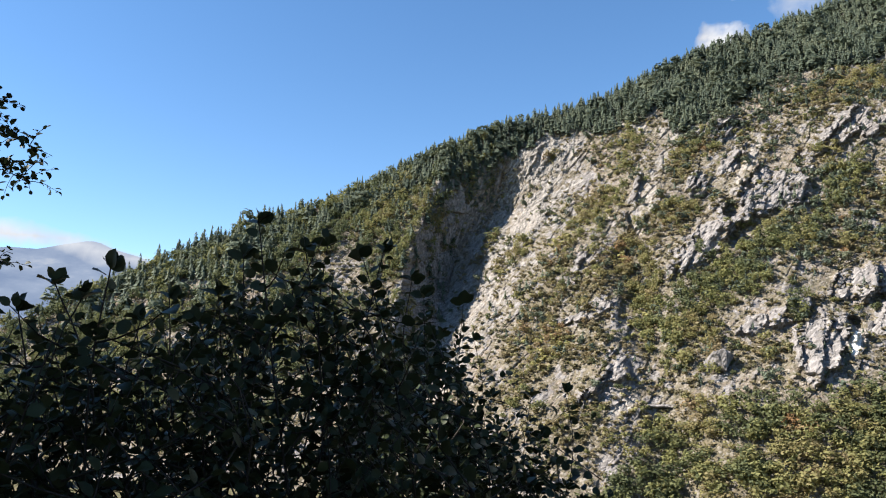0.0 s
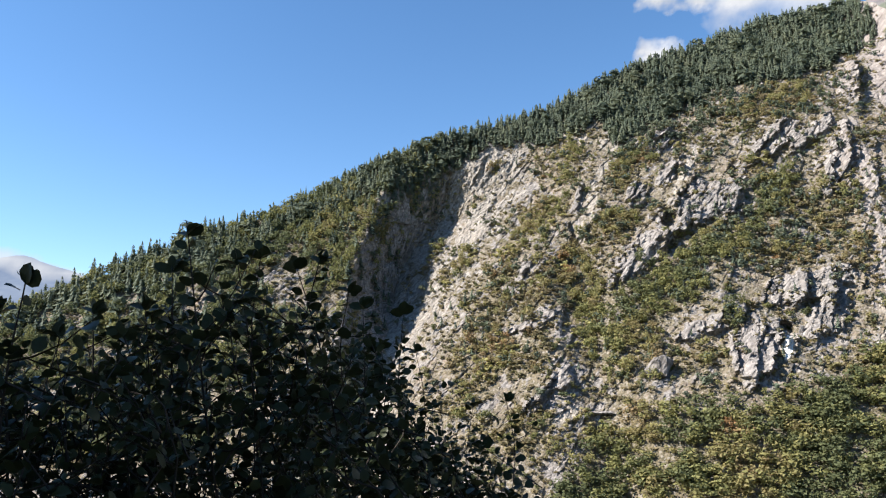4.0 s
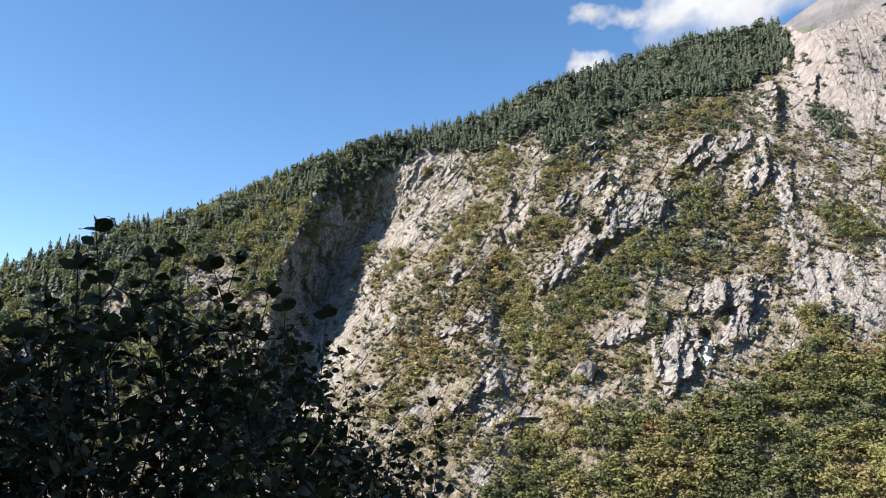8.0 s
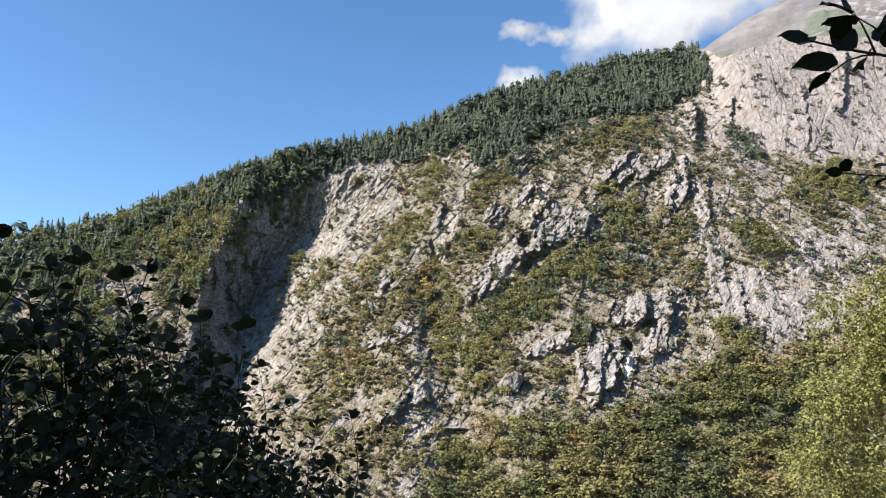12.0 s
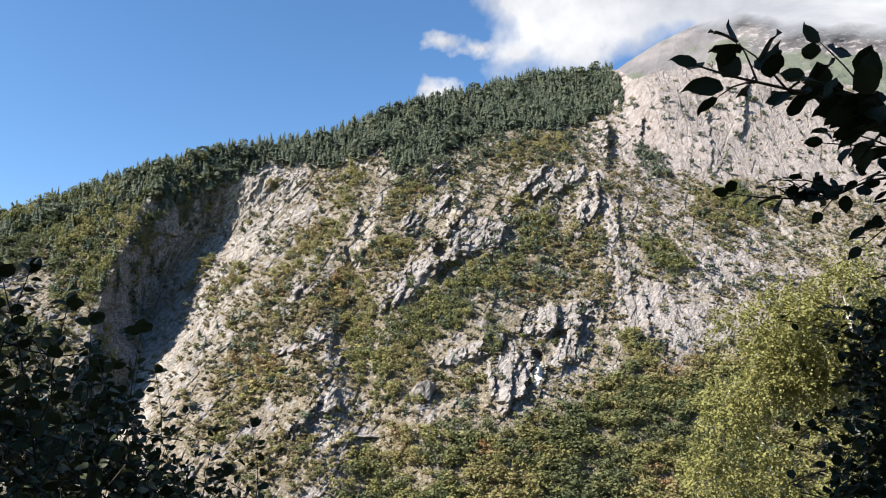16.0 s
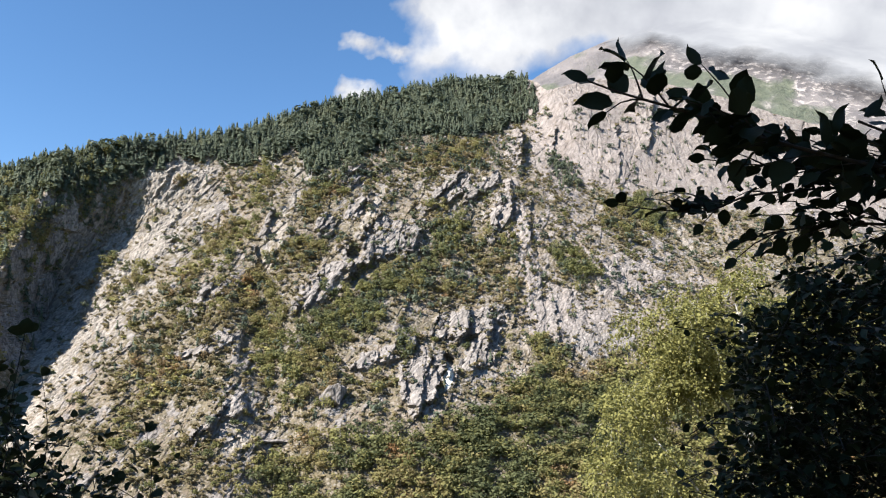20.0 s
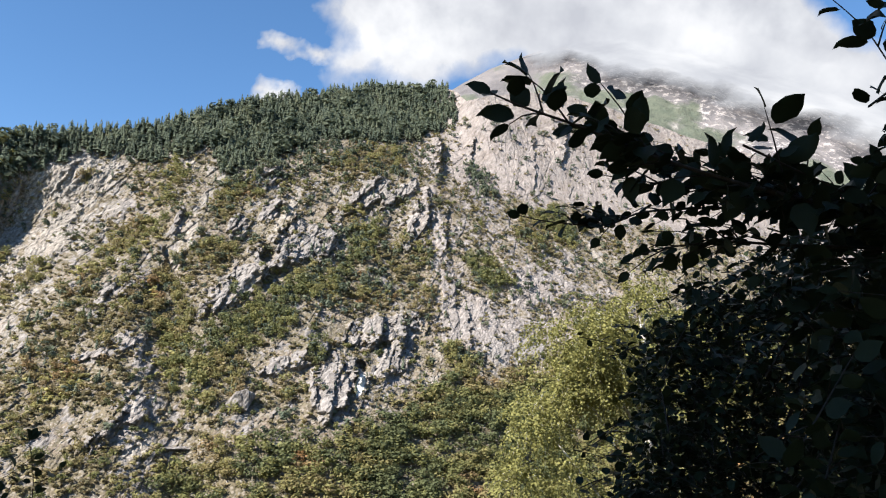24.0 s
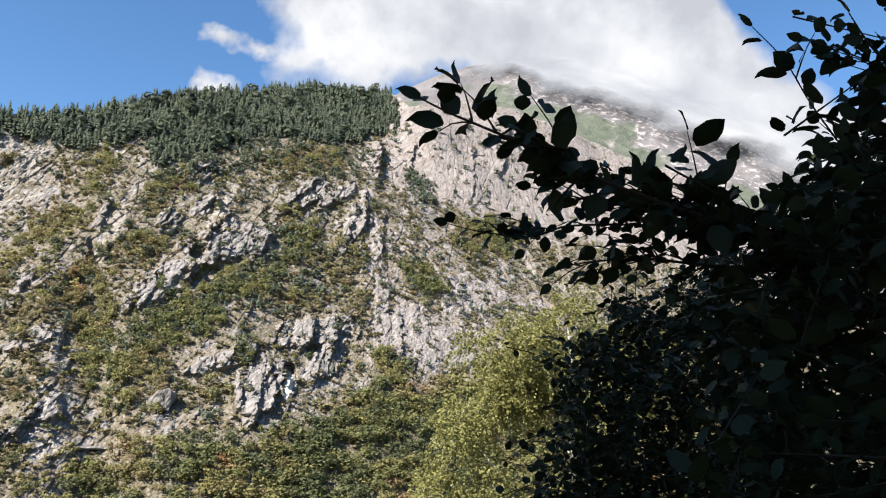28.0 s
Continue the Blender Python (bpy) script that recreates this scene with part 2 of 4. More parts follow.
def colours(me, name, values):
    me.attributes.new(name, "FLOAT_COLOR", "POINT").data.foreach_set("color", np.asarray(values, np.float32).ravel())


def grid_faces(rows, cols):
    a = (np.arange(rows - 1)[:, None] * cols + np.arange(cols - 1)).ravel()
    return np.stack([a, a + 1, a + cols + 1, a + cols], 1)


def perlin(x, y, seed=0):
    """Gradient noise, about -0.7 to 0.7."""
    table = np.random.RandomState(seed)
    order = table.permutation(512)
    angle = table.rand(512) * 2 * np.pi
    xi, yi = np.floor(x).astype(int), np.floor(y).astype(int)
    xf, yf = x - xi, y - yi

    def corner(dx, dy):
        a = angle[order[(order[(xi + dx) & 511] + yi + dy) & 511]]
        return np.cos(a) * (xf - dx) + np.sin(a) * (yf - dy)

    u, v = xf * xf * xf * (xf * (xf * 6 - 15) + 10), yf * yf * yf * (yf * (yf * 6 - 15) + 10)
    low = corner(0, 0) * (1 - u) + corner(1, 0) * u
    return low * (1 - v) + (corner(0, 1) * (1 - u) + corner(1, 1) * u) * v


def fbm(x, y, seed=0, octaves=4, gain=0.5):
    return sum(gain**k * perlin(x * 2**k + 17.3 * k, y * 2**k - 9.1 * k, seed + k) for k in range(octaves))


def facets(x, z, lean, wide, long, seed, tilt=0.5):
    """Broken blocks: each cell is a plane of its own, with open joints. Returns the height in blocks, and the nearness of a joint."""
    c, s = math.cos(radians(lean)), math.sin(radians(lean))
    u, v = (x * s - z * c) / wide, (x * c + z * s) / long
    u, v = u + 0.16 * perlin(x / wide / 1.6, z / wide / 1.6, seed + 1), v + 0.2 * perlin(x / long, z / long, seed + 2)
    rng = np.random.RandomState(seed)
    order, val = rng.permutation(512), rng.rand(5, 512)
    ui, vi = np.floor(u).astype(int), np.floor(v).astype(int)
    near, second = np.full(u.shape, 9.0), np.full(u.shape, 9.0)
    height = np.zeros(u.shape)
    for du in (-1, 0, 1):
        for dv in (-1, 0, 1):
            k = order[(order[(ui + du) & 511] + vi + dv) & 511]
            a, b = u - (ui + du + val[0][k]), v - (vi + dv + val[1][k])
            d = a * a + b * b
            here = d < near
            second = np.where(here, near, np.minimum(second, d))
            near = np.where(here, d, near)
            height = np.where(here, val[2][k] - 0.5 + tilt * ((val[3][k] + 0.1) * a + 1.2 * (val[4][k] - 0.5) * b), height)
    return height, step(0.12, 0.0, np.sqrt(second) - np.sqrt(near))


def step(a, b, v):
    v = np.clip((v - a) / (b - a), 0, 1)
    return v * v * (3 - 2 * v)


def ragged(x, z):
    return 0.7 * fbm(x / 20, z / 20, 71, 4, 0.65)


def blob(x, z, cx, cz, rx, rz, lean=0.0, rag=None):
    """1 in the middle of a leaning oval patch of the face, 0 outside it, with a ragged edge."""
    c, s = math.cos(radians(lean)), math.sin(radians(lean))
    a, b = ((x - cx) * c + (z - cz) * s) / rx, ((z - cz) * c - (x - cx) * s) / rz
    return step(1.15, 0.7, np.sqrt(a * a + b * b) + (ragged(x, z) if rag is None else rag))


# ---- the mountain face: strike along x, rising away from the viewer ----
FOOT_Y, FOOT_Z, LAY_BACK = 520.0, -78.0, 0.92
RIDGE_X = [-1400, -900, -673, -547, -437, -340, -287, -207, -127, -53, 27, 113, 187, 250, 345, 368, 378, 384, 398, 434, 480, 525, 576, 624, 717, 810, 933, 1100, 1500]
RIDGE_Z = [-60, -12, 40, 107, 158, 190, 235, 274, 304, 326, 377, 416, 452, 482, 492, 490, 470, 450, 454, 470, 486, 492, 492, 474, 450, 414, 388, 300, 150]


def ridge(x):
    return np.interp(x, RIDGE_X, RIDGE_Z) + 4 * fbm(x / 60, x * 0, 5, 3)


def gully_line(z):
    return np.interp(z, [-90, 28, 93, 127, 181, 245, 300], [-206, -204, -219, -214, -182, -160, -132])


def wood_edge(x):
    """Lower edge of the conifer wood under the ridge."""
    return np.interp(x, [-700, -420, -340, -240, -205, -150, -100, -40, 0, 15, 30, 60, 110, 160, 250, 330, 365, 382],
                     [60, 95, 140, 205, 215, 246, 276, 266, 284, 290, 252, 270, 302, 338, 340, 385, 415, 640]) + 9 * fbm(x / 25, x * 0, 8, 3)


def forest_edge(x):
    """Upper edge of the broadleaf forest on the lower slope."""
    return np.interp(x, [-260, -90, -45, -14, 25, 91, 152, 200, 226, 270, 330, 420, 600, 1000],
                     [-105, -100, -90, -56, -27, -26, -18, 8, 34, 20, 30, 78, 104, 126]) + 12 * fbm(x / 40, x * 0, 9, 3)


# patches of the face: middle x and z, half length, half width, lean
CRAGS = [
    (108, 163, 44, 24, 27), (41, 107, 35, 14, 48), (189, 236, 46, 12, 42), (243, 205, 49, 13, 62), (302, 330, 35, 8, 65), (170, 68, 31, 18, 19),
    (187, 58, 37, 14, 55), (117, 17, 29, 18, 42), (99, 42, 23, 7, 38), (73, 34, 15, 7, 28), (83, 208, 18, 9, 61), (43, 177, 20, 8, 58),
    (73, 255, 21, 15, 36), (234, 249, 35, 9, 41), (-50, 104, 19, 9, 21), (-47, 53, 13, 10, 29), (-69, 41, 20, 5, 11), (-43, -13, 26, 5, 38), (-29, -1, 11, 7, 60)]
SLABS = [
    (-126, 248, 35, 19, 62), (-88, 249, 23, 11, 59), (263, 196, 45, 7, 81), (251, 108, 46, 9, 76), (286, 71, 43, 33, -52), (352, 126, 47, 29, 0),
    (-32, 45, 16, 4, 88), (-12, 180, 25, 5, 80), (-67, 201, 16, 7, 31), (-128, 159, 40, 17, 65), (-74, 80, 16, 9, 53)]
STRIPS = [
    (-16, 275, 34, 7, -25), (22, 256, 14, 8, -54), (11, 212, 24, 6, 67), (-1, 168, 34, 6, 72), (-11, 122, 27, 4, 86), (141, 19, 13, 4, 62),
    (462, 184, 28, 4, -80), (97, 204, 43, 5, 62), (-25, -28, 14, 5, 33), (216, 38, 28, 4, 63)]
GROVES = [
    (114, 113, 39, 22, 15), (67, 78, 32, 25, 20), (174, 171, 37, 18, 55), (35, 57, 26, 21, 31), (18, 22, 28, 21, -63), (-5, 63, 53, 12, -86),
    (303, 133, 24, 22, -59), (432, 216, 30, 32, -2), (241, 40, 16, 16, -58), (23, 142, 16, 13, 31), (-25, 80, 16, 9, 84), (105, 43, 11, 10, -5)]
BROWN = [
    (-78, 66, 44, 23, 17), (-103, 24, 32, 25, 49), (-59, 16, 25, 19, 0), (19, 135, 35, 20, 57), (168, 99, 39, 17, 11), (214, 107, 23, 22, 0),
    (209, 300, 66, 25, 31), (200, 149, 26, 26, 0), (-104, -17, 25, 19, 42), (47, 220, 43, 19, 45), (196, -4, 31, 17, 0), (32, 21, 19, 19, 0),
    (230, 158, 26, 14, 51), (-289, 157, 31, 25, 28), (76, 11, 25, 9, 0), (396, 201, 41, 30, 45), (-55, -40, 44, 16, 10), (-36, 88, 22, 26, 60), (-92, 92, 22, 14, 40)]
YELLOW = [
    (-22, 242, 37, 18, 66), (-48, 159, 34, 20, 47), (-79, 133, 24, 16, 51), (-139, 115, 29, 12, 50), (-21, 106, 22, 11, -81), (-10, 48, 38, 11, -85),
    (-111, 235, 16, 8, 18), (-84, 16, 22, 14, 54), (171, 212, 15, 8, 0), (238, 35, 12, 15, -56), (-175, 126, 25, 8, 66)]
# rock edges: upper and lower end (x, z), how far they stand out, how wide they rise
PROWS = [
    (67, 154, 64, 110, 13, 42), (142, 218, 142, 168, 6, 26), (210, 267, 164, 217, 8, 20), (246, 235, 223, 166, 6, 16), (261, 241, 249, 198, 5, 10), (325, 366, 290, 275, 9, 24),
    (285, 231, 264, 169, 4, 18), (200, 93, 184, 48, 7, 26), (221, 83, 216, 65, 5, 16), (108, 36, 96, -2, 5, 12), (127, 40, 107, -2, 5, 14), (141, 32, 116, -3, 5, 12),
    (-29, 63, -29, 41, 4, 12), (-35, 0, -55, -22, 6, 20)]
SMALL_PROWS = [
    (61, 190, 45, 161, 4, 14), (95, 227, 98, 198, 4, 14), (-8, 197, -15, 164, 6, 15), (-23, 152, -20, 123, 6, 16), (-117, 264, -137, 220, 3, 12), (-104, 256, -114, 232, 3, 10),
    (-166, 236, -184, 158, 5, 20), (551, 455, 496, 336, 5, 30), (467, 383, 428, 279, 3, 22), (373, 375, 351, 317, 6, 18), (177, 78, 159, 51, 5, 18), (265, 91, 253, 50, 4, 20),
    (107, 204, 76, 158, 6, 22), (22, 94, 14, 74, 4, 16)]


def patches(x, z, rows, rag):
    out = np.zeros(x.shape)
    for row in rows:
        out = np.maximum(out, blob(x, z, *row, rag=rag))
    return out


def prow(x, z, x0, z0, x1, z1, out, wide, wobble):
    """A rock edge: rises gently from the left, breaks off steeply on the right and leaves a hollow behind."""
    long = math.hypot(x1 - x0, z1 - z0)
    ex, ez = (x1 - x0) / long, (z1 - z0) / long
    along = ((x - x0) * ex + (z - z0) * ez) / long
    across = ((x - x0) * ez - (z - z0) * ex) * (1 if ez > 0 else -1) + wobble
    lift = np.where(across < 0, np.clip(1 + across / wide, 0, 1) ** 1.4, np.clip(1 - across / 1.6, 0, 1) - 0.45 * np.clip(across / 1.6, 0, 1) * np.exp(-np.maximum(across, 0) / (0.45 * wide)))
    return out * lift * step(-0.12, 0.12, along) * step(1.12, 0.85, along)


def bay_width(z):
    return np.interp(z, [-90, 40, 93, 127, 181, 230, 260], [34, 22, 16, 20, 50, 56, 40])


def masks(x, z):
    """What covers the face: wood, forest, rock, pale scree, warm stone, grass, each 0 to 1."""
    rag = ragged(x, z)
    wander = fbm(x / 55, z / 55, 20, 4)
    d = x - gully_line(z)
    wood = step(-6, 8, z - wood_edge(x)) * step(397, 384, x)
    left_wood = step(-206, -238, x - 0.35 * (z - 150)) * step(0.25, -0.05, wander - 0.1 - 0.5 * blob(x, z, -335, 172, 60, 26, 30, rag) - 0.3 * blob(x, z, -262, 160, 26, 22, 0, rag))
    forest = step(5, -8, z - forest_edge(x))
    crags, slabs, strips = patches(x, z, CRAGS, rag), patches(x, z, SLABS, 0.7 * rag), patches(x, z, STRIPS, 0.5 * rag)
    groves, brown, yellow = patches(x, z, GROVES, rag), patches(x, z, BROWN, rag), patches(x, z, YELLOW, rag)
    bank_edge = np.interp(z, [-60, -25, 47, 138, 256], [-168, -158, -140, -108, -74]) + 34 * wander
    bank = step(-2, 4, d) * step(14, -14, x - bank_edge) * step(285, 262, z)
    scree = step(-2, 4, d) * step(44, 20, d + 0.10 * (z + 60) + 14 * wander) * step(150, 110, z)
    pale = np.clip(np.maximum(np.maximum(bank, scree), 1.2 * strips) * step(-70, -20, z), 0, 1)
    wall = step(2, -3, d) * step(-8, 2, d + bay_width(z)) * step(20, 50, z) * step(268, 250, z)
    cliff = step(330, 372, x - 0.25 * (z - 400)) * step(235, 290, z + 0.18 * (x - 400) + 40 * wander)
    apron = step(215, 240, x - 0.15 * (z - 100) + 20 * wander) * step(30, 60, z - 0.05 * x + 20 * wander) * step(480, 430, x)
    rock = np.clip(0.24 + 0.5 * wander + 0.9 * fbm(x / 14, z / 14, 27, 3) + 0.7 * fbm(x / 5, z / 5, 28, 2) + crags + slabs + 0.8 * wall + 0.8 * cliff + 0.25 * apron + 0.5 * pale - 0.5 * forest
                   - 0.35 * left_wood - 0.35 * yellow - 0.5 * groves - 0.2 * brown, 0, 1)
    grass = np.clip(0.25 + 0.8 * fbm(x / 35, z / 35, 33, 3) + yellow * 0.6 + 0.5 * brown + groves + forest, 0, 1)
    warm = np.clip(cliff + 0.5 * apron + strips * 0.9, 0, 1)
    return dict(wood=wood, left_wood=left_wood, forest=forest, groves=groves, brown=brown, yellow=yellow, pale=pale, scree=scree, bank=bank, wall=wall, cliff=cliff, apron=apron,
                crags=crags, slabs=slabs, strips=strips, rock=rock, grass=grass, warm=warm, wander=wander)


def ribs(x, z, lean, width, seed):
    """Leaning rock ribs: each comes forward towards its right-hand edge, then breaks back."""
    c, s = math.cos(radians(lean)), math.sin(radians(lean))
    along, across = x * c + z * s, x * s - z * c
    q = across / width + 0.9 * fbm(x / width / 2.2, z / width / 2.2, seed, 3) + 0.35 * perlin(along / width / 1.3, across / width, seed + 9)
    f = q - np.floor(q)
    height = np.clip(0.55 + 1.1 * perlin(np.floor(q) * 7.7, along / width / 2.5, seed + 4), 0, 1.3)
    return np.where(f < 0.82, f / 0.82, (1 - f) / 0.18) * height


def face_y(x, z, m=None, fine=True):
    """Distance y of the face at (x, z)."""
    m = m or masks(x, z)
    y = FOOT_Y + LAY_BACK * (z - FOOT_Z)
    y = y + 16 * fbm(x / 190, z / 190, 2, 3)
    d = x - gully_line(z)
    depth = np.interp(z, [-90, 28, 93, 127, 181, 215, 245, 285], [30, 70, 110, 105, 80, 45, 15, 0])
    bay = bay_width(z)
    y = y + depth * np.where(d < 0, np.clip(1 + d / bay, 0, 1) ** 0.8, np.clip(1 - d / 175, 0, 1) ** 1.25)
    gully = x - np.interp(z, [-60, 60, 130, 170], [8, -12, -16, -10])
    y = y + 15 * np.exp(-((gully / 20) ** 2)) * step(175, 110, z)
    y = y - 48 * step(250, 520, z) * step(335, 400, x)
    crack = x - np.interp(z, [67, 104, 174, 272, 360], [239, 250, 265, 288, 324])
    y = y + 4 * np.tanh(crack / 14) * np.exp(-np.abs(crack) / 26) * step(60, 110, z) * step(380, 340, z)
    y = y - 6 * m["crags"] - 3 * m["slabs"]
    wobble = 4.5 * fbm(x / 12, z / 12, 36, 4, 0.62)
    for row in PROWS + SMALL_PROWS:
        y = y - prow(x, z, *row, wobble)
    y = y + 12 * step(1.1, 0.75, np.hypot((x - 145) / 7, (z - 33) / 6.5))
    if fine:
        bare = 1 - 0.75 * m["forest"]
        steep = np.clip(m["cliff"] + m["wall"], 0, 1)
        smooth_rock = np.clip(m["slabs"] + 0.5 * m["apron"], 0, 1) * (1 - m["crags"])
        loose = bare * (1 - steep) * np.clip(0.36 + 0.75 * m["crags"] + 0.25 * m["rock"] - 0.3 * smooth_rock - 0.30 * m["bank"] - 0.3 * m["scree"], 0.05, 1.2)
        y = y - loose * (2.6 * ribs(x, z, 58, 46, 40) + 2.6 * ribs(x, z, 62, 17, 50) + 1.3 * ribs(x, z, 55, 7, 60))
        for wide, long, lift, seed in ((19, 44, 5.0, 101), (8.0, 24, 3.0, 111), (3.6, 11, 1.1, 121)):
            block, joint = facets(x, z, 60, wide, long, seed)
            y = y - loose * (lift * block - 0.28 * lift * joint)
        for wide, long, lift, seed in ((30, 60, 2.0, 131), (11, 30, 1.0, 141), (4.0, 12, 0.4, 151)):
            block, joint = facets(x, z, 82, wide, long, seed)
            y = y - np.clip(steep * (1 - m["wall"]) + 0.7 * smooth_rock, 0, 1) * (lift * block - 0.3 * lift * joint)
        y = y - steep * (0.9 * ribs(x, z, 76, 38, 45) + 0.8 * ribs(x, z, 84, 13, 55) + 0.3 * ribs(x, z, 86, 5, 56))
        y = y + 0.9 * bare * (1 - 0.6 * m["cliff"]) * fbm(x / 9, z / 9, 80, 4, 0.66)
        y = y + (m["bank"] * (1 - 0.85 * m["scree"]) + 0.4 * m["slabs"]) * (1.6 * ribs(x, z, 57, 9, 92) + 2.2 * np.abs(fbm(x / 12, z / 26, 90, 4, 0.62)) + 1.1 * fbm(x / 4.5, z / 4.5, 95, 3))
    return y


def mountainside():
    xs = np.concatenate([np.arange(-1400, -720, 9.0), np.arange(-720, -262, 2.4), np.arange(-262, -130, 0.85), np.arange(-130, 480, 1.25), np.arange(480, 640, 1.8), np.arange(640, 940, 3.0), np.arange(940, 1500, 9.0)])
    rows = 400
    s = np.linspace(0, 1, rows)[:, None]
    top = ridge(xs)[None]
    bottom = np.minimum(np.full_like(top, -100), top - 30)
    z = bottom + (top - bottom) * s
    x = np.repeat(xs[None], rows, 0) + 0.0
    m = masks(x, z)
    y = face_y(x, z, m)
    for wide, long, lift, seed in ((20, 60, 5.0, 171), (8, 26, 2.4, 181), (3.5, 12, 1.0, 191)):
        block, joint = facets(y, z, 80, wide, long, seed)
        x = x + m["wall"] * (lift * block - 0.3 * lift * joint)
    back = [(14, 1), (35, 0), (80, -12), (170, -60), (330, -160), (650, -330), (1100, -520)]
    lead = y[-1] * 0.3 + 0.7 * (FOOT_Y + LAY_BACK * (top[0] - FOOT_Z))
    x = np.concatenate([x] + [xs[None]] * len(back))
    y = np.concatenate([y] + [(lead + a)[None] for a, _ in back])
    z = np.concatenate([z] + [np.maximum(top + b, -100) for _, b in back])
    cover = np.stack([m["rock"], m["pale"], m["grass"], m["warm"]], -1)
    cover = np.concatenate([cover] + [np.full((1, len(xs), 4), 0.3)] * len(back))
    me = mesh_of("mountainside", np.stack([x, y, z], -1).reshape(-1, 3), grid_faces(*x.shape), MOUNTAIN)
    colours(me, "cover", cover.reshape(-1, 4))
    floats(me, "chalk", np.concatenate([np.maximum(np.maximum(0.8 * m["strips"], 0.6 * m["scree"]), blob(x[:rows], z[:rows], 139, 18, 13, 5, 62, 0.0))] + [np.zeros((1, len(xs)))] * len(back)).ravel())
    return tagged(new("mountainside", me), "steep rocky mountainside with pale scree, grey crags and dry grass", "mountain", kind="structure")


mountainside()


# ---- ground: the slope under the viewer, the valley floor, out to the horizon ----
def ground_z(x, y):
    r = np.hypot(x, y)
    down = y + 0.15 * x
    z = np.where(down > 0, -96 * (1 - np.exp(-np.maximum(down, 0) / 190)), 0.35 * -np.minimum(down, 0) * -1)
    z = np.where(down < 0, 0.38 * -down * np.exp(down / 1500), z)
    rough = fbm(x / 9, y / 9, 12, 3) * np.clip(r / 30, 0.05, 1.5)
    return z + rough - 6 * step(300, 700, np.abs(x))


def valley_ground():
    rings = np.concatenate([[0.0], np.geomspace(0.6, 4700, 90)])
    turns = np.linspace(0, 2 * np.pi, 145)
    r, a = np.meshgrid(rings, turns, indexing="ij")
    x, y = r * np.sin(a), r * np.cos(a)
    z = ground_z(x, y)
    me = mesh_of("ground", np.stack([x, y, z], -1).reshape(-1, 3), grid_faces(*x.shape), GROUND, True)
    return tagged(new("ground", me), "grassy valley slope below the viewpoint", "ground", kind="structure")


valley_ground()
EYE = Vector((0, 0, 1.6))


def spot(bearing, rise, far):
    """A place by its bearing from +y (to the right), rise and distance from the viewpoint."""
    b, e = radians(bearing), radians(rise)
    return EYE + far * Vector((math.sin(b) * math.cos(e), math.cos(b) * math.cos(e), math.sin(e)))


# ---- the high mountain behind, its top in cloud ----
MOUNTAIN_BEARING = [12, 18, 21.2, 23.5, 26.0, 28, 30.5, 34.3, 38.8, 43.1, 47.1, 50.4, 56, 75]
MOUNTAIN_RISE = [19, 22.9, 24.6, 25.6, 26.3, 26.8, 27.1, 27.0, 25.7, 23.8, 21.8, 20.0, 16.5, 6]


def high_mountain():
    bearing = np.linspace(12, 75, 260)
    top_rise = np.interp(bearing, MOUNTAIN_BEARING, MOUNTAIN_RISE)
    far_top = np.interp(bearing, [12, 30, 75], [2300, 2650, 3000])
    top = far_top * np.tan(np.radians(top_rise))
    s = np.linspace(0, 1, 130)[:, None]
    r = 1250 + (far_top[None] - 1250) * s
    z = -60 + (top[None] + 60) * s**0.92
    x, y = r * np.sin(np.radians(bearing)), r * np.cos(np.radians(bearing))
    fade = np.clip(np.minimum(s, 1 - s) * 6, 0, 1)
    z = z + fade * (60 * fbm(x / 420, y / 420, 61, 5, 0.55) - 26 * np.abs(fbm((x + 0.5 * y) / 110, (y - 0.5 * x) / 420, 67, 4)))
    backs = [(120, -20), (420, -180), (1300, -900)]
    x = np.concatenate([x] + [((far_top + a) * np.sin(np.radians(bearing)))[None] for a, _ in backs])
    y = np.concatenate([y] + [((far_top + a) * np.cos(np.radians(bearing)))[None] for a, _ in backs])
    z = np.concatenate([z] + [np.maximum(top + b, -90)[None] for _, b in backs])
    wooded = step(0.90, 0.78, (np.arange(len(z)) / 129.0)[:, None] + 0.35 * fbm(x / 200, y / 200, 14, 5, 0.6) + 0.014 * (bearing[None] - 22))
    me = mesh_of("high_mountain", np.stack([x, y, z], -1).reshape(-1, 3), grid_faces(*x.shape), HAZED_SLOPE, True)
    stony = np.broadcast_to(step(26.5, 33, bearing)[None], wooded.shape)
    colours(me, "cover", np.stack([wooded, stony, wooded, wooded], -1).reshape(-1, 4))
    return tagged(new("high_mountain", me), "bare brown alpine mountain with pale scree, its summit in cloud", "mountain", kind="structure")


def hazy_range():
    bearing = np.linspace(-100, -20, 160)
    rise = 7.4 + 1.0 * np.sin(np.radians((bearing + 52) * 7)) + 1.1 * fbm(bearing / 9, bearing * 0, 3, 4)
    rise = np.where(bearing > -42, rise - (bearing + 42) * 0.25, rise)
    s = np.linspace(0, 1, 40)[:, None]
    r = 3300 + 900 * s + 0 * rise[None]
    z = -100 + (4200 * np.tan(np.radians(rise))[None] + 100) * s**1.2
    x, y = r * np.sin(np.radians(bearing)), r * np.cos(np.radians(bearing))
    z = z + 60 * fbm(x / 500, y / 500, 6, 4) * np.clip((1 - s) * 5, 0, 1) * s
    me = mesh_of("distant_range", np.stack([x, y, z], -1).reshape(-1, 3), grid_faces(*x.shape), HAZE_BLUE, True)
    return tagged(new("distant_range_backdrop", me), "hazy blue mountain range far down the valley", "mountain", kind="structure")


high_mountain()
hazy_range()


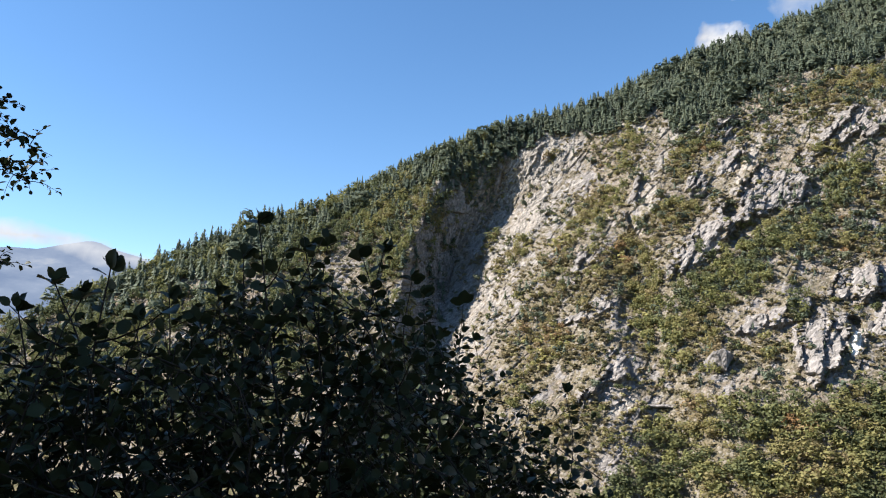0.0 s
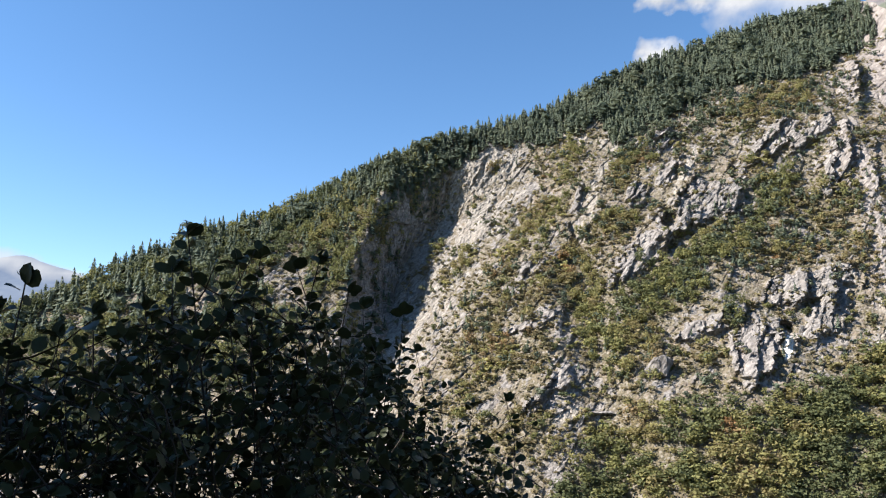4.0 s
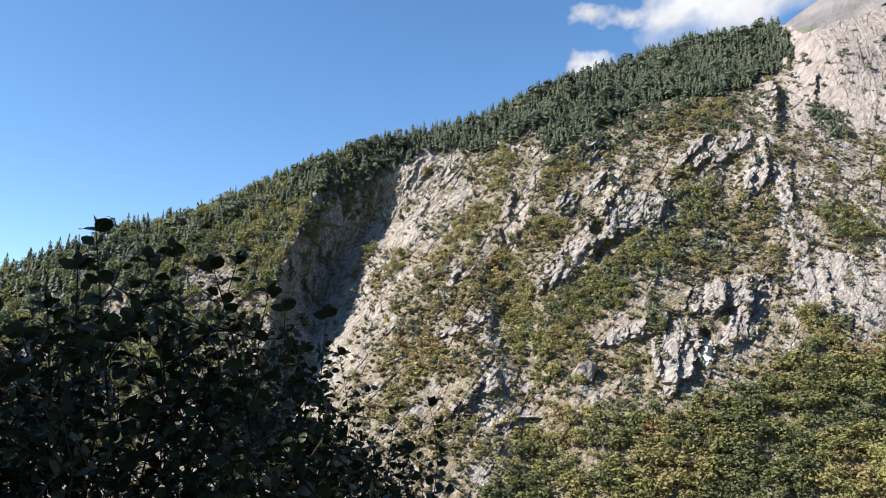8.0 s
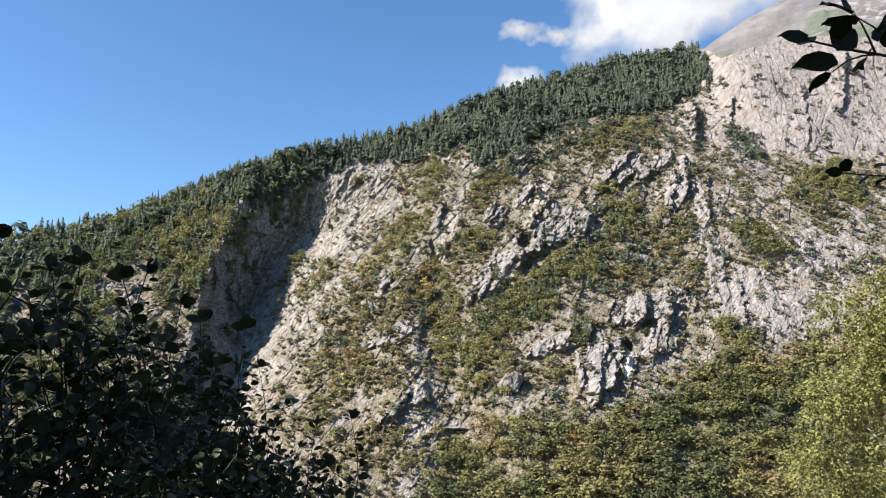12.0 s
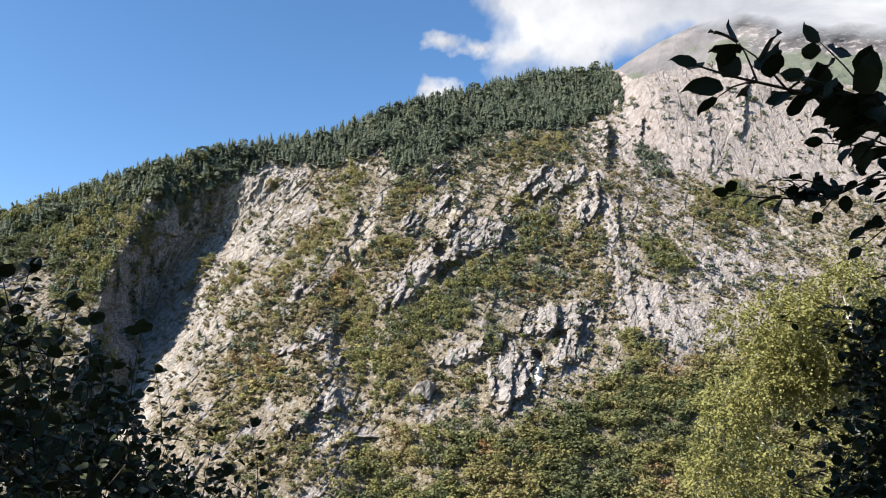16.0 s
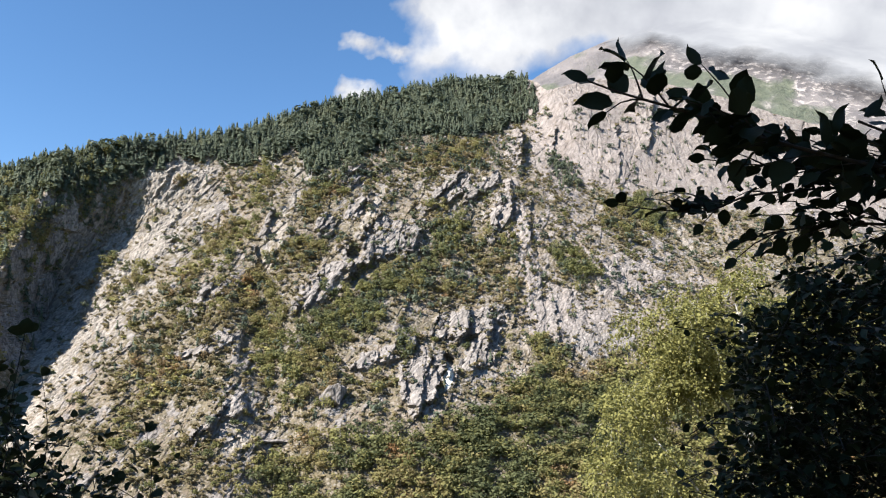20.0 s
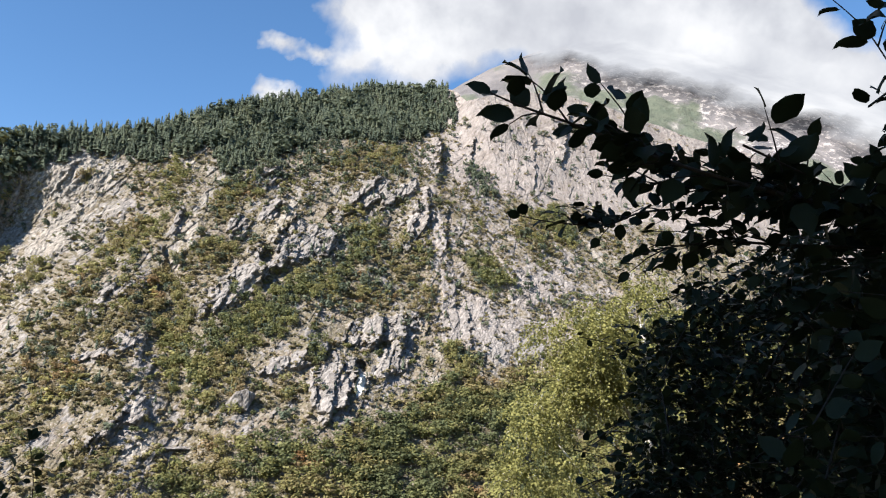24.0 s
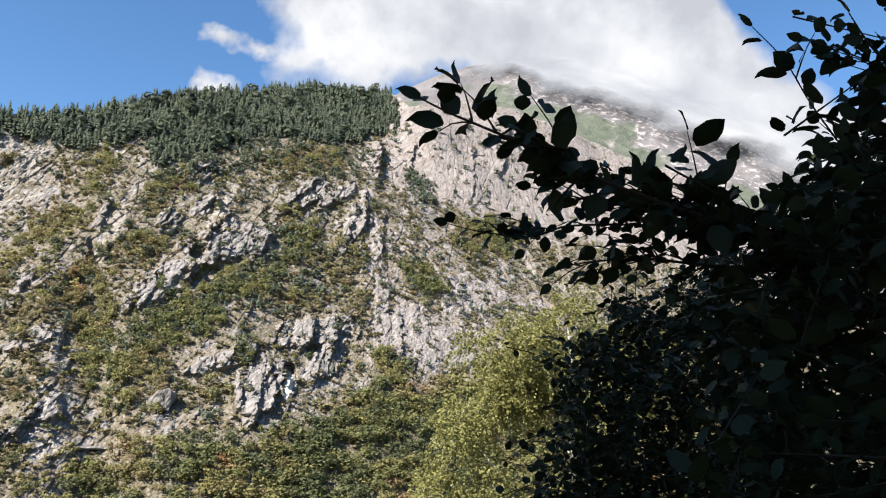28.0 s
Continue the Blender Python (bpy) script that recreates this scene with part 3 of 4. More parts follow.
def on_mountain(b, e):
    """Distance at which a cloud lies close before the high mountain's slope, or over its top."""
    s = np.linspace(0.3, 1, 60)
    out = np.zeros(b.shape)
    for k in range(b.shape[1]):
        r, z = 1250 + 1330 * s, -60 + (1330 * s**0.92)
        rise = np.interp(b[0, k], MOUNTAIN_BEARING, MOUNTAIN_RISE)
        z = z * (2580 * np.tan(radians(rise)) + 60) / 1330
        out[:, k] = np.interp(e[:, k], np.degrees(np.arctan2(z, r)), np.hypot(r, z)) - 30
    return out


def cloud(name, label, left, right, low, high, far, shape, fine=2.6):
    """A sheet of vapour on the sky, its density from shape(bearing, rise)."""
    b, e = np.meshgrid(np.linspace(left, right, int((right - left) * fine)), np.linspace(low, high, int((high - low) * fine)))
    density = shape(b, e) + 0.5 * fbm(b / 4.0, e / 2.6, 31, 5, 0.55) + (0.45 * fbm(b / 1.3, e / 0.9, 32, 4, 0.6) if fine > 4 else 0)
    rim = np.minimum(np.minimum(b - left, right - b), np.minimum(e - low, high - e)) / 1.2
    density = np.where(rim < 1, density - (1 - rim) * 1.5, density)
    rb, re = np.radians(b), np.radians(e)
    far = on_mountain(b, e) if far is None else far
    place = np.asarray(far)[..., None] * np.stack([np.sin(rb) * np.cos(re), np.cos(rb) * np.cos(re), np.sin(re)], -1)
    me = mesh_of(name, place.reshape(-1, 3), grid_faces(*b.shape), CLOUD_WHITE, True)
    floats(me, "vapour", density.ravel())
    return tagged(new(name, me), label, "cloud", kind="structure")


def puff(cb, ce, rb, re, strength=1.0):
    return lambda b, e: strength * (1.15 - np.hypot((b - cb) / rb, (e - ce) / re))


def bank_shape(b, e):
    floor = np.interp(b, [6, 9, 12, 18, 21, 24, 27, 30, 34.3, 38.8, 43, 47, 50.4, 56], [30, 25.0, 24.2, 23.9, 25.3, 26.0, 25.8, 25.0, 23.8, 22.2, 20.4, 18.6, 16.6, 14.0])
    lid = np.interp(b, [9, 43, 46, 48, 50, 53, 56, 60], [60, 50, 32, 27.5, 25, 22.8, 20.5, 16])
    west = (b - np.interp(e, [24, 25, 27, 29, 34, 45], [9.5, 8.8, 10.5, 10, 8, 4])) / 3.0
    return np.clip(np.minimum(np.minimum((e - floor) / np.interp(b, [16, 24], [2.4, 1.5]), (lid - e) / 1.8), west), -1, 1.2) * 0.9 + 0.36


def veil_shape(b, e):
    base = np.interp(b, [24, 25.6, 27.2, 29.5, 34.3, 38.8, 43, 47, 50, 56], [28.5, 26.8, 25.5, 25.0, 23.8, 22.5, 20.5, 18.7, 17.2, 14.0])
    return 0.05 + np.clip((e - base) / 1.7, -0.8, 1.3) - np.clip((e - base - 4.2) / 1.6, 0, 2)


cloud("cloud_bank_backdrop", "large white cloud bank lying on the mountain top", 2, 64, 12, 62, 3900, bank_shape)
cloud("cloud_veil_backdrop", "thin grey cloud drifting over the mountain shoulder", 23, 62, 10, 32, None, veil_shape, 3.5)
cloud("cloud_puff_backdrop", "small bright white cloud above the wooded ridge", 0.5, 10, 20.5, 26.0, 3800, lambda b, e: np.minimum(puff(5.9, 23.2, 2.0, 1.5, 1.3)(b, e), (e - 22.2) / 0.8), 8)
cloud("cloud_wisp_backdrop", "thin white wisp beside the cloud bank", 2.5, 13, 23.5, 30, 3820, lambda b, e: np.maximum(puff(6.3, 27.0, 2.0, 0.75)(b, e), puff(9.2, 26.4, 2.2, 0.9)(b, e)), 8)
cloud("valley_cloud_backdrop", "low white cloud over the hazy distant range", -75, -34, 4, 14, 3200,
      lambda b, e: 0.95 - np.abs(e - np.interp(b, [-75, -50, -44, -38], [9.5, 9.0, 8.7, 7.4])) / 1.2 - np.clip(b + 41, 0, 9) * 0.16)


# ---- woods and shrubs on the mountain ----
def conifer(rnd, slim=0.16):
    """Crown and trunk of a conifer one metre high, with ragged drooping tiers."""
    verts, faces = [], []
    tiers = 6
    for k in range(tiers):
        h = 0.10 + 0.82 * k / tiers
        reach = slim * (1 - 0.88 * k / tiers) * rnd.uniform(0.8, 1.2)
        spikes = 6
        cx, cy = rnd.uniform(-0.012, 0.012), rnd.uniform(-0.012, 0.012)
        for j in range(spikes):
            a = 2 * math.pi * (j + rnd.uniform(-0.3, 0.3)) / spikes + k
            w = rnd.uniform(0.28, 0.5)
            r = reach * rnd.uniform(0.6, 1.2)
            drop = rnd.uniform(0.0, 0.06)
            n = len(verts)
            verts += [(cx, cy, h + 0.20 * (1 - 0.4 * k / tiers)), (cx + r * math.cos(a - w), cy + r * math.sin(a - w), h - drop * 0.4), (cx + r * 1.1 * math.cos(a + w), cy + r * 1.1 * math.sin(a + w), h - drop)]
            faces.append((n, n + 1, n + 2))
    trunk = [(0.012 * math.cos(a), 0.012 * math.sin(a), zz) for zz in (-0.08, 0.5) for a in (0, 2.1, 4.2)]
    return np.array(verts), np.array(faces), np.array(trunk), np.array([(0, 1, 4, 3), (1, 2, 5, 4), (2, 0, 3, 5)])


def broadleaf(rnd, clumps=120, lobes=6, leaf=0.17):
    """Crown of a broadleaf tree one metre high: many small leaf clumps on uneven lobes."""
    spots = [(rnd.gauss(0, 0.17), rnd.gauss(0, 0.17), rnd.uniform(0.38, 0.82), rnd.uniform(0.15, 0.27)) for _ in range(lobes)]
    verts, faces = [], []
    for _ in range(clumps):
        cx, cy, cz, r = rnd.choice(spots)
        out = Vector((rnd.gauss(0, 1), rnd.gauss(0, 1), rnd.gauss(0.25, 1))).normalized()
        c = Vector((cx, cy, cz)) + out * r * rnd.uniform(0.6, 1.05)
        facing = (out + Vector((rnd.gauss(0, 0.28), rnd.gauss(0, 0.28), rnd.gauss(0.1, 0.28)))).normalized()
        u = facing.orthogonal().normalized()
        u.rotate(Matrix.Rotation(rnd.uniform(0, 6.28), 3, facing))
        v = facing.cross(u)
        s = leaf * rnd.uniform(0.55, 1.1)
        n = len(verts)
        verts += [tuple(c + u * s * 0.6), tuple(c - u * s * 0.3 + v * s * 0.5), tuple(c - u * s * 0.3 - v * s * 0.5)]
        faces.append((n, n + 1, n + 2))
    trunk = [(0.022 * math.cos(a), 0.022 * math.sin(a), zz) for zz in (-0.1, 0.5) for a in (0, 2.1, 4.2)]
    return np.array(verts), np.array(faces), np.array(trunk), np.array([(0, 1, 4, 3), (1, 2, 5, 4), (2, 0, 3, 5)])


def merged(kinds, places, heights, widths, rng):
    """Many copies of a few crowns in one pair of arrays, and one tint a tree."""
    verts, faces, tints, start = [], [], [], 0
    which = rng.randint(0, len(kinds), len(places))
    for k, (cv, cf, _, _) in enumerate(kinds):
        mine = np.nonzero(which == k)[0]
        if not len(mine):
            continue
        a = rng.rand(len(mine)) * 2 * np.pi
        c, s = np.cos(a)[:, None], np.sin(a)[:, None]
        h, w = heights[mine][:, None], (heights[mine] * widths[mine])[:, None]
        x, y, z = cv[:, 0][None] * w, cv[:, 1][None] * w, cv[:, 2][None] * h
        v = np.stack([x * c - y * s, x * s + y * c, z], -1) + places[mine][:, None]
        verts.append(v.reshape(-1, 3))
        faces.append((cf[None] + (start + np.arange(len(mine)) * len(cv))[:, None, None]).reshape(-1, cf.shape[1]))
        tints.append(np.repeat(mine, len(cv)))
        start += len(mine) * len(cv)
    return np.concatenate(verts), np.concatenate(faces), np.concatenate(tints)


def sow(count, low, high, chance, seed, left=-700, right=900):
    """Places on the face where chance(x, z, masks) allows a plant, evenly thinned."""
    rng = np.random.RandomState(seed)
    x, z = rng.uniform(left, right, count), rng.uniform(low, high, count)
    keep = z < ridge(x) + 0.5
    x, z = x[keep], z[keep]
    m = masks(x, z)
    keep = rng.rand(len(x)) < chance(x, z, m)
    x, z, m = x[keep], z[keep], {k: v[keep] for k, v in m.items()}
    return np.stack([x, face_y(x, z, m), z], -1), m, rng


def plant_wood(name, label, category, kinds, material, places, heights, widths, tint, rng):
    if not len(places):
        return None
    v, f, owner = merged(kinds, places, heights, widths, rng)
    me = mesh_of(name, v, f, material)
    floats(me, "tint", tint[owner])
    return tagged(new(name, me), label, category, kind="stuff")


def single_trees(name, label, category, group, kinds, material, places, heights, widths, tint, seed):
    """Trees that stand apart or on the skyline, each a thing with trunk and crown."""
    rnd = random.Random(seed)
    first = []
    for k, (cv, cf, tv, tf) in enumerate(kinds):
        tree = tagged(new(name), label, category, group)
        crown = mesh_of("crown", cv, cf, material)
        floats(crown, "tint", np.full(len(cv), (k + 0.5) / len(kinds)))
        part("crown", crown, tree)
        part("trunk", mesh_of("trunk", tv, tf, FAR_BARK), tree)
        first.append(tree)
    used = set()
    for place, h, w, t in zip(places, heights, widths, tint):
        k = min(int(t * len(kinds)), len(kinds) - 1)
        m = Matrix.Translation(place) @ Matrix.Rotation(rnd.uniform(0, 6.28), 4, "Z")
        if k in used:
            tree = copy_thing(first[k], m)
        else:
            tree = first[k]
            tree.matrix_basis = m
            used.add(k)
        tree.scale = (h * w, h * w, h)
    for k, tree in enumerate(first):
        if k not in used:
            for child in list(tree.children):
                bpy.data.objects.remove(child)
            bpy.data.objects.remove(tree)


def on_face(x, z, out=0.0):
    y = float(face_y(np.array([float(x)]), np.array([float(z)]))[0])
    return (x, y - out, z)


rnd = random.Random(4)
SPRUCES = [conifer(rnd, rnd.uniform(0.13, 0.2)) for _ in range(10)]
PINES = [broadleaf(rnd, 80, 5, 0.2) for _ in range(6)]
TREES = [broadleaf(rnd, 112, 10, 0.145) for _ in range(10)]
SCRUB_TREES = [broadleaf(rnd, 90, 7, 0.18) for _ in range(8)]
BUSHES = [broadleaf(rnd, 26, 4, 0.36) for _ in range(10)]

# the ridge wood
spot_list, m, rng = sow(46000, 40, 560, lambda x, z, m: 0.9 * m["wood"] * step(-330, -250, x) + 0.10 * m["left_wood"] + 0.25 * m["wood"] * step(-250, -330, x) + m["wall"] * (0.04 + 0.35 * step(160, 205, z)), 11, -720, 400)
h = rng.uniform(9, 19, len(spot_list)) * (1 + 0.4 * step(-280, -420, spot_list[:, 0]))
skyline = np.nonzero(spot_list[:, 2] > ridge(spot_list[:, 0]) - 5)[0][:190]
rest = np.setdiff1d(np.arange(len(spot_list)), skyline)
tint = np.clip(rng.rand(len(spot_list)) * 0.6 + 0.5 * fbm(spot_list[:, 0] / 40, spot_list[:, 2] / 40, 15, 2) + 0.15, 0, 1)
plant_wood("conifer_wood", "dark green conifer wood along the mountain ridge", "wood", SPRUCES * 2 + PINES[:1], NEEDLES, spot_list[rest], h[rest], rng.uniform(1.2, 1.9, len(rest)), tint[rest], rng)
single_trees("conifer_tree", "dark green conifer standing on the mountain ridge", "tree", "ridge conifers", SPRUCES, NEEDLES, spot_list[skyline], h[skyline], rng.uniform(0.9, 1.4, len(skyline)), tint[skyline], 21)

# rounder pines and broadleaf trees on the left-hand slope and in the gullies
spot_list, m, rng = sow(34000, -60, 330, lambda x, z, m: 0.42 * np.maximum(m["left_wood"], m["wood"] * step(-250, -330, x)) + 0.55 * m["groves"] * (1 - 0.8 * m["strips"]) + 0.2 * m["yellow"] + 0.08 * m["brown"] + 0.10 * m["wall"], 12, -720, 480)
h = rng.uniform(5.5, 14.5, len(spot_list)) * (1 + 0.2 * step(-280, -420, spot_list[:, 0]))
tint = np.clip(0.06 + 0.32 * rng.rand(len(spot_list)) + 0.55 * fbm(spot_list[:, 0] / 50, spot_list[:, 2] / 50, 16, 3) + 0.25 * m["brown"] + 0.22 * m["yellow"] - 0.2 * step(-220, -300, spot_list[:, 0]), 0, 1)
plant_wood("mixed_wood", "mixed green and yellowing trees on the slope", "wood", TREES, BROADLEAF, spot_list, h, rng.uniform(0.8, 1.2, len(h)), tint, rng)

# scattered dark pines on the rocks
spot_list, m, rng = sow(27000, -20, 420, lambda x, z, m: np.clip(0.8 * blob(x, z, 352, 280, 18, 32) + 0.4 * blob(x, z, 60, 256, 44, 20, 30) + 0.4 * blob(x, z, 150, 300, 70, 26, 30) + 0.3 * blob(x, z, 250, 300, 50, 22, 40)
                        + 0.16 * blob(x, z, 170, 140, 60, 40) + 0.028 + 0.15 * m["groves"] + 0.06 * m["brown"] + 0.2 * blob(x, z, 110, 92, 44, 22, 20) - m["pale"] * 0.02 - m["forest"], 0, 1), 13, -230, 620)
h = rng.uniform(5, 12, len(spot_list))
keep = np.arange(len(h)) < 280
plant_wood("pine_grove", "dark pines scattered in groups over the rocky slope", "trees", SPRUCES[:5] + PINES, NEEDLES, spot_list[~keep], h[~keep], rng.uniform(1.0, 1.5, (~keep).sum()), rng.rand((~keep).sum()), rng)
single_trees("pine_tree", "dark green pine rooted among the grey rocks", "tree", "pines on the rocks", SPRUCES[:5] + PINES, NEEDLES, spot_list[keep], h[keep], rng.uniform(1.0, 1.6, keep.sum()), rng.rand(keep.sum()), 22)

# dry shrubs over the face
spot_list, m, rng = sow(110000, -80, 500, lambda x, z, m: np.clip(0.34 + 0.8 * fbm(x / 24, z / 24, 38, 4) + 0.42 * m["brown"] + 0.3 * m["yellow"] - 0.22 * m["bank"] - 0.34 * m["crags"] - 0.34 * m["slabs"] - 0.6 * m["cliff"]
                        - 0.2 * m["wall"] - m["wood"], 0.015, 0.75) * (1 - 0.6 * m["forest"]) * (1 - 0.95 * m["scree"]) * (1 - 0.9 * m["strips"]), 14, -700, 800)
h = rng.uniform(1.2, 4.6, len(spot_list)) * (1 + 0.3 * m["yellow"] + 0.25 * m["brown"])
tint = np.clip(0.02 + 0.5 * rng.rand(len(h)) + 0.12 * m["brown"] + 0.42 * m["yellow"] + 0.5 * fbm(spot_list[:, 0] / 45, spot_list[:, 2] / 45, 17, 3), 0, 1)
plant_wood("mountain_scrub", "olive and yellow autumn shrubs scattered over the rocks", "shrubs", BUSHES, SHRUB_LEAF, spot_list - np.array([0, 0, 0.5]), h, rng.uniform(1.2, 2.0, len(h)), tint, rng)

# small trees among the rocks
spot_list, m, rng = sow(30000, -80, 470, lambda x, z, m: np.clip(0.12 + 0.5 * fbm(x / 30, z / 30, 44, 3) + 0.16 * m["yellow"] + 0.2 * m["brown"] + 0.1 * m["groves"] - 0.14 * m["bank"] - 0.2 * m["crags"] - 0.2 * m["slabs"] - 0.3 * m["cliff"]
                        - 0.1 * m["wall"] - m["wood"], 0.003, 0.45) * (1 - m["forest"]) * (1 - m["scree"]) * (1 - m["strips"]), 19, -260, 760)
h = rng.uniform(3.5, 8.0, len(spot_list))
tint = np.clip(0.5 * rng.rand(len(h)) + 0.7 * fbm(spot_list[:, 0] / 35, spot_list[:, 2] / 35, 46, 3) + 0.12 * m["yellow"] + 0.2 * m["brown"], 0, 1)
plant_wood("rock_copse", "small olive and russet trees growing among the rocks", "trees", SCRUB_TREES, BROADLEAF, spot_list - np.array([0, 0, 0.6]), h, rng.uniform(0.9, 1.4, len(h)), tint, rng)

# a few tall conifers against the sky at the low end of the ridge
low_end = np.array([on_face(x, float(ridge(np.array([float(x)]))[0]) - 3) for x in (-552, -533, -515, -503, -487, -470)])
single_trees("lone_conifer", "tall dark conifer standing alone against the sky", "tree", "ridge conifers", SPRUCES[:3], NEEDLES, low_end, (27, 31, 22, 20, 27, 22), (0.9, 0.85, 1.1, 1.2, 0.95, 1.0), (0.1, 0.4, 0.2, 0.7, 0.5, 0.3), 25)

# the broadleaf forest on the lower slope
spot_list, m, rng = sow(26000, -98, 140, lambda x, z, m: 0.31 * m["forest"], 15, -140, 700)
h = rng.uniform(7, 14.5, len(spot_list))
tint = np.clip(-0.06 + 0.6 * rng.rand(len(h)) + 0.8 * fbm(spot_list[:, 0] / 60, spot_list[:, 2] / 60, 18, 3)
               - 0.4 * blob(spot_list[:, 0], spot_list[:, 2], 100, -24, 34, 24) + 0.7 * blob(spot_list[:, 0], spot_list[:, 2], 83, -42, 8, 6), 0, 1)
near_first = np.argsort(spot_list[:, 1])[:240]
rest = np.setdiff1d(np.arange(len(h)), near_first)
plant_wood("broadleaf_forest", "green and russet autumn forest on the lower slope", "forest", TREES, BROADLEAF, spot_list[rest], h[rest], rng.uniform(1.1, 1.6, len(rest)), tint[rest], rng)
single_trees("broadleaf_tree", "broadleaf tree turning russet at the foot of the slope", "tree", "trees at the foot of the slope", TREES, BROADLEAF, spot_list[near_first], h[near_first], rng.uniform(0.95, 1.4, 240), tint[near_first], 23)


# ---- loose rocks on the face ----
def rock_mesh(name, seed, size, lean=0.0, pale=0.0, points=26):
    """An angular block, the hull of points in a leaning box."""
    r = random.Random(seed)
    bm = bmesh.new()
    for _ in range(points):
        bm.verts.new(Vector([max(-1, min(1, r.gauss(0, 0.75))) * s * 0.5 for s in size]))
    hull = bmesh.ops.convex_hull(bm, input=bm.verts)
    bmesh.ops.delete(bm, geom=list({v for v in hull["geom_interior"] if isinstance(v, bmesh.types.BMVert)}), context="VERTS")
    bmesh.ops.subdivide_edges(bm, edges=bm.edges[:], cuts=3, use_grid_fill=True)
    for v in bm.verts:
        v.co += 0.11 * min(size) * noise.noise_vector(v.co / (0.22 * max(size)) + Vector((seed, 0, 0)))
    bmesh.ops.rotate(bm, verts=bm.verts, matrix=Matrix.Rotation(radians(lean), 3, "Y"))
    me = bpy.data.meshes.new(name)
    bm.to_mesh(me)
    bm.free()
    me.materials.append(MOUNTAIN)
    colours(me, "cover", np.tile((1.0, pale, 0.0, 0.0), (len(me.vertices), 1)))
    return me


def rock(name, label, x, z, size, lean, out, seed, pale=0.0):
    ob = new(name, rock_mesh(name, seed, size, lean, pale))
    ob.location = on_face(x, z, out)
    return tagged(ob, label, "rock")


rock("boulder", "large grey boulder on a grassy ledge above the forest", 44, 5, (15, 14, 20), 32, 6, 5)
rock("stone_ledge", "long grey stone ledge across the wooded slope", -5, -28, (30, 7, 3), 0, 1, 71, 0.0)
placer = random.Random(77)
for k, (cx, cz, rx, rz) in enumerate([(98, 150, 40, 16), (150, 205, 50, 16), (196, 236, 30, 10), (150, 78, 50, 24), (214, 98, 36, 26), (118, 44, 40, 16), (-46, 108, 24, 10), (-60, -30, 50, 24), (78, 236, 26, 12),
                                    (40, 186, 24, 26), (280, 160, 22, 50), (-60, 200, 40, 60), (316, 318, 14, 30)]):
    for j in range(7):
        w = placer.uniform(3, 7)
        rock("rock_outcrop", "angular grey rock standing out of the slope", cx + placer.uniform(-rx, rx), cz + placer.uniform(-rz, rz), (w * 0.6, w * 0.7, w * placer.uniform(1.0, 1.8)),
             placer.uniform(18, 40), 0.5, 100 + k * 9 + j)


# ---- dead grey trunks at the edge of the wood ----
def dead_tree(x, z, high, seed):
    r = random.Random(seed)
    tree = tagged(new("dead_tree"), "bare grey dead conifer at the wood's lower edge", "tree", "dead trees")
    tree.location = on_face(x, z)
    rings = [(0.22 * (1 - 0.8 * k / 5), high * k / 5, r.gauss(0, 0.12)) for k in range(6)]
    verts = [(rad * math.cos(a) + lean, rad * math.sin(a), h - 0.6) for rad, h, lean in rings for a in (0, 1.26, 2.51, 3.77, 5.03)]
    faces = [(5 * k + j, 5 * k + (j + 1) % 5, 5 * k + 5 + (j + 1) % 5, 5 * k + 5 + j) for k in range(5) for j in range(5)]
    part("trunk", mesh_of("trunk", verts, faces, DEAD_WOOD), tree)
    for k in range(7):
        h, a, out = high * r.uniform(0.35, 0.95), r.uniform(0, 6.28), r.uniform(0.6, 1.6)
        tip = (out * math.cos(a), out * math.sin(a), h + r.uniform(-0.3, 0.5))
        part("branch", mesh_of("branch", [(0, 0, h), (0.05, 0.05, h + 0.14), (0.05, -0.05, h - 0.1), tip], [(0, 1, 3), (1, 2, 3), (2, 0, 3)], DEAD_WOOD), tree)


DEAD_WOOD = bark_material("dead_grey_wood", (0.22, 0.20, 0.18), (0.42, 0.40, 0.37), 2.0)
for k, (x, lift) in enumerate(((24, -4), (30, 0), (33, -2), (150, -3), (246, -2), (252, 1), (268, -3), (340, 2), (-60, -2), (-20, 0), (118, -2), (205, -4))):
    dead_tree(x, float(wood_edge(np.array([float(x)]))[0]) + lift, 9 + (k * 7 % 5), 300 + k)


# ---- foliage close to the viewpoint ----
# Alder and dark leaf: the viewpoint's shade is partly put into their colours.
SHADE_DARKENED_ALDER = leaf_material("shade_darkened_alder_leaf", (0.020, 0.027, 0.014), (0.048, 0.060, 0.028), 0.42, 0.15)
SHADE_DARKENED_LEAF = leaf_material("shade_darkened_hazel_leaf", (0.011, 0.016, 0.008), (0.025, 0.035, 0.015), 0.55, 0.12)
BIRCH_LEAF = leaf_material("birch_leaf", (0.108, 0.118, 0.042), (0.285, 0.270, 0.098), 0.5, 0.4)
TWIG_BARK = bark_material("twig_bark", (0.018, 0.015, 0.012), (0.05, 0.042, 0.035), 60.0)
BIRCH_BARK = bark_material("birch_bark", (0.12, 0.11, 0.10), (0.62, 0.60, 0.56), 9.0)

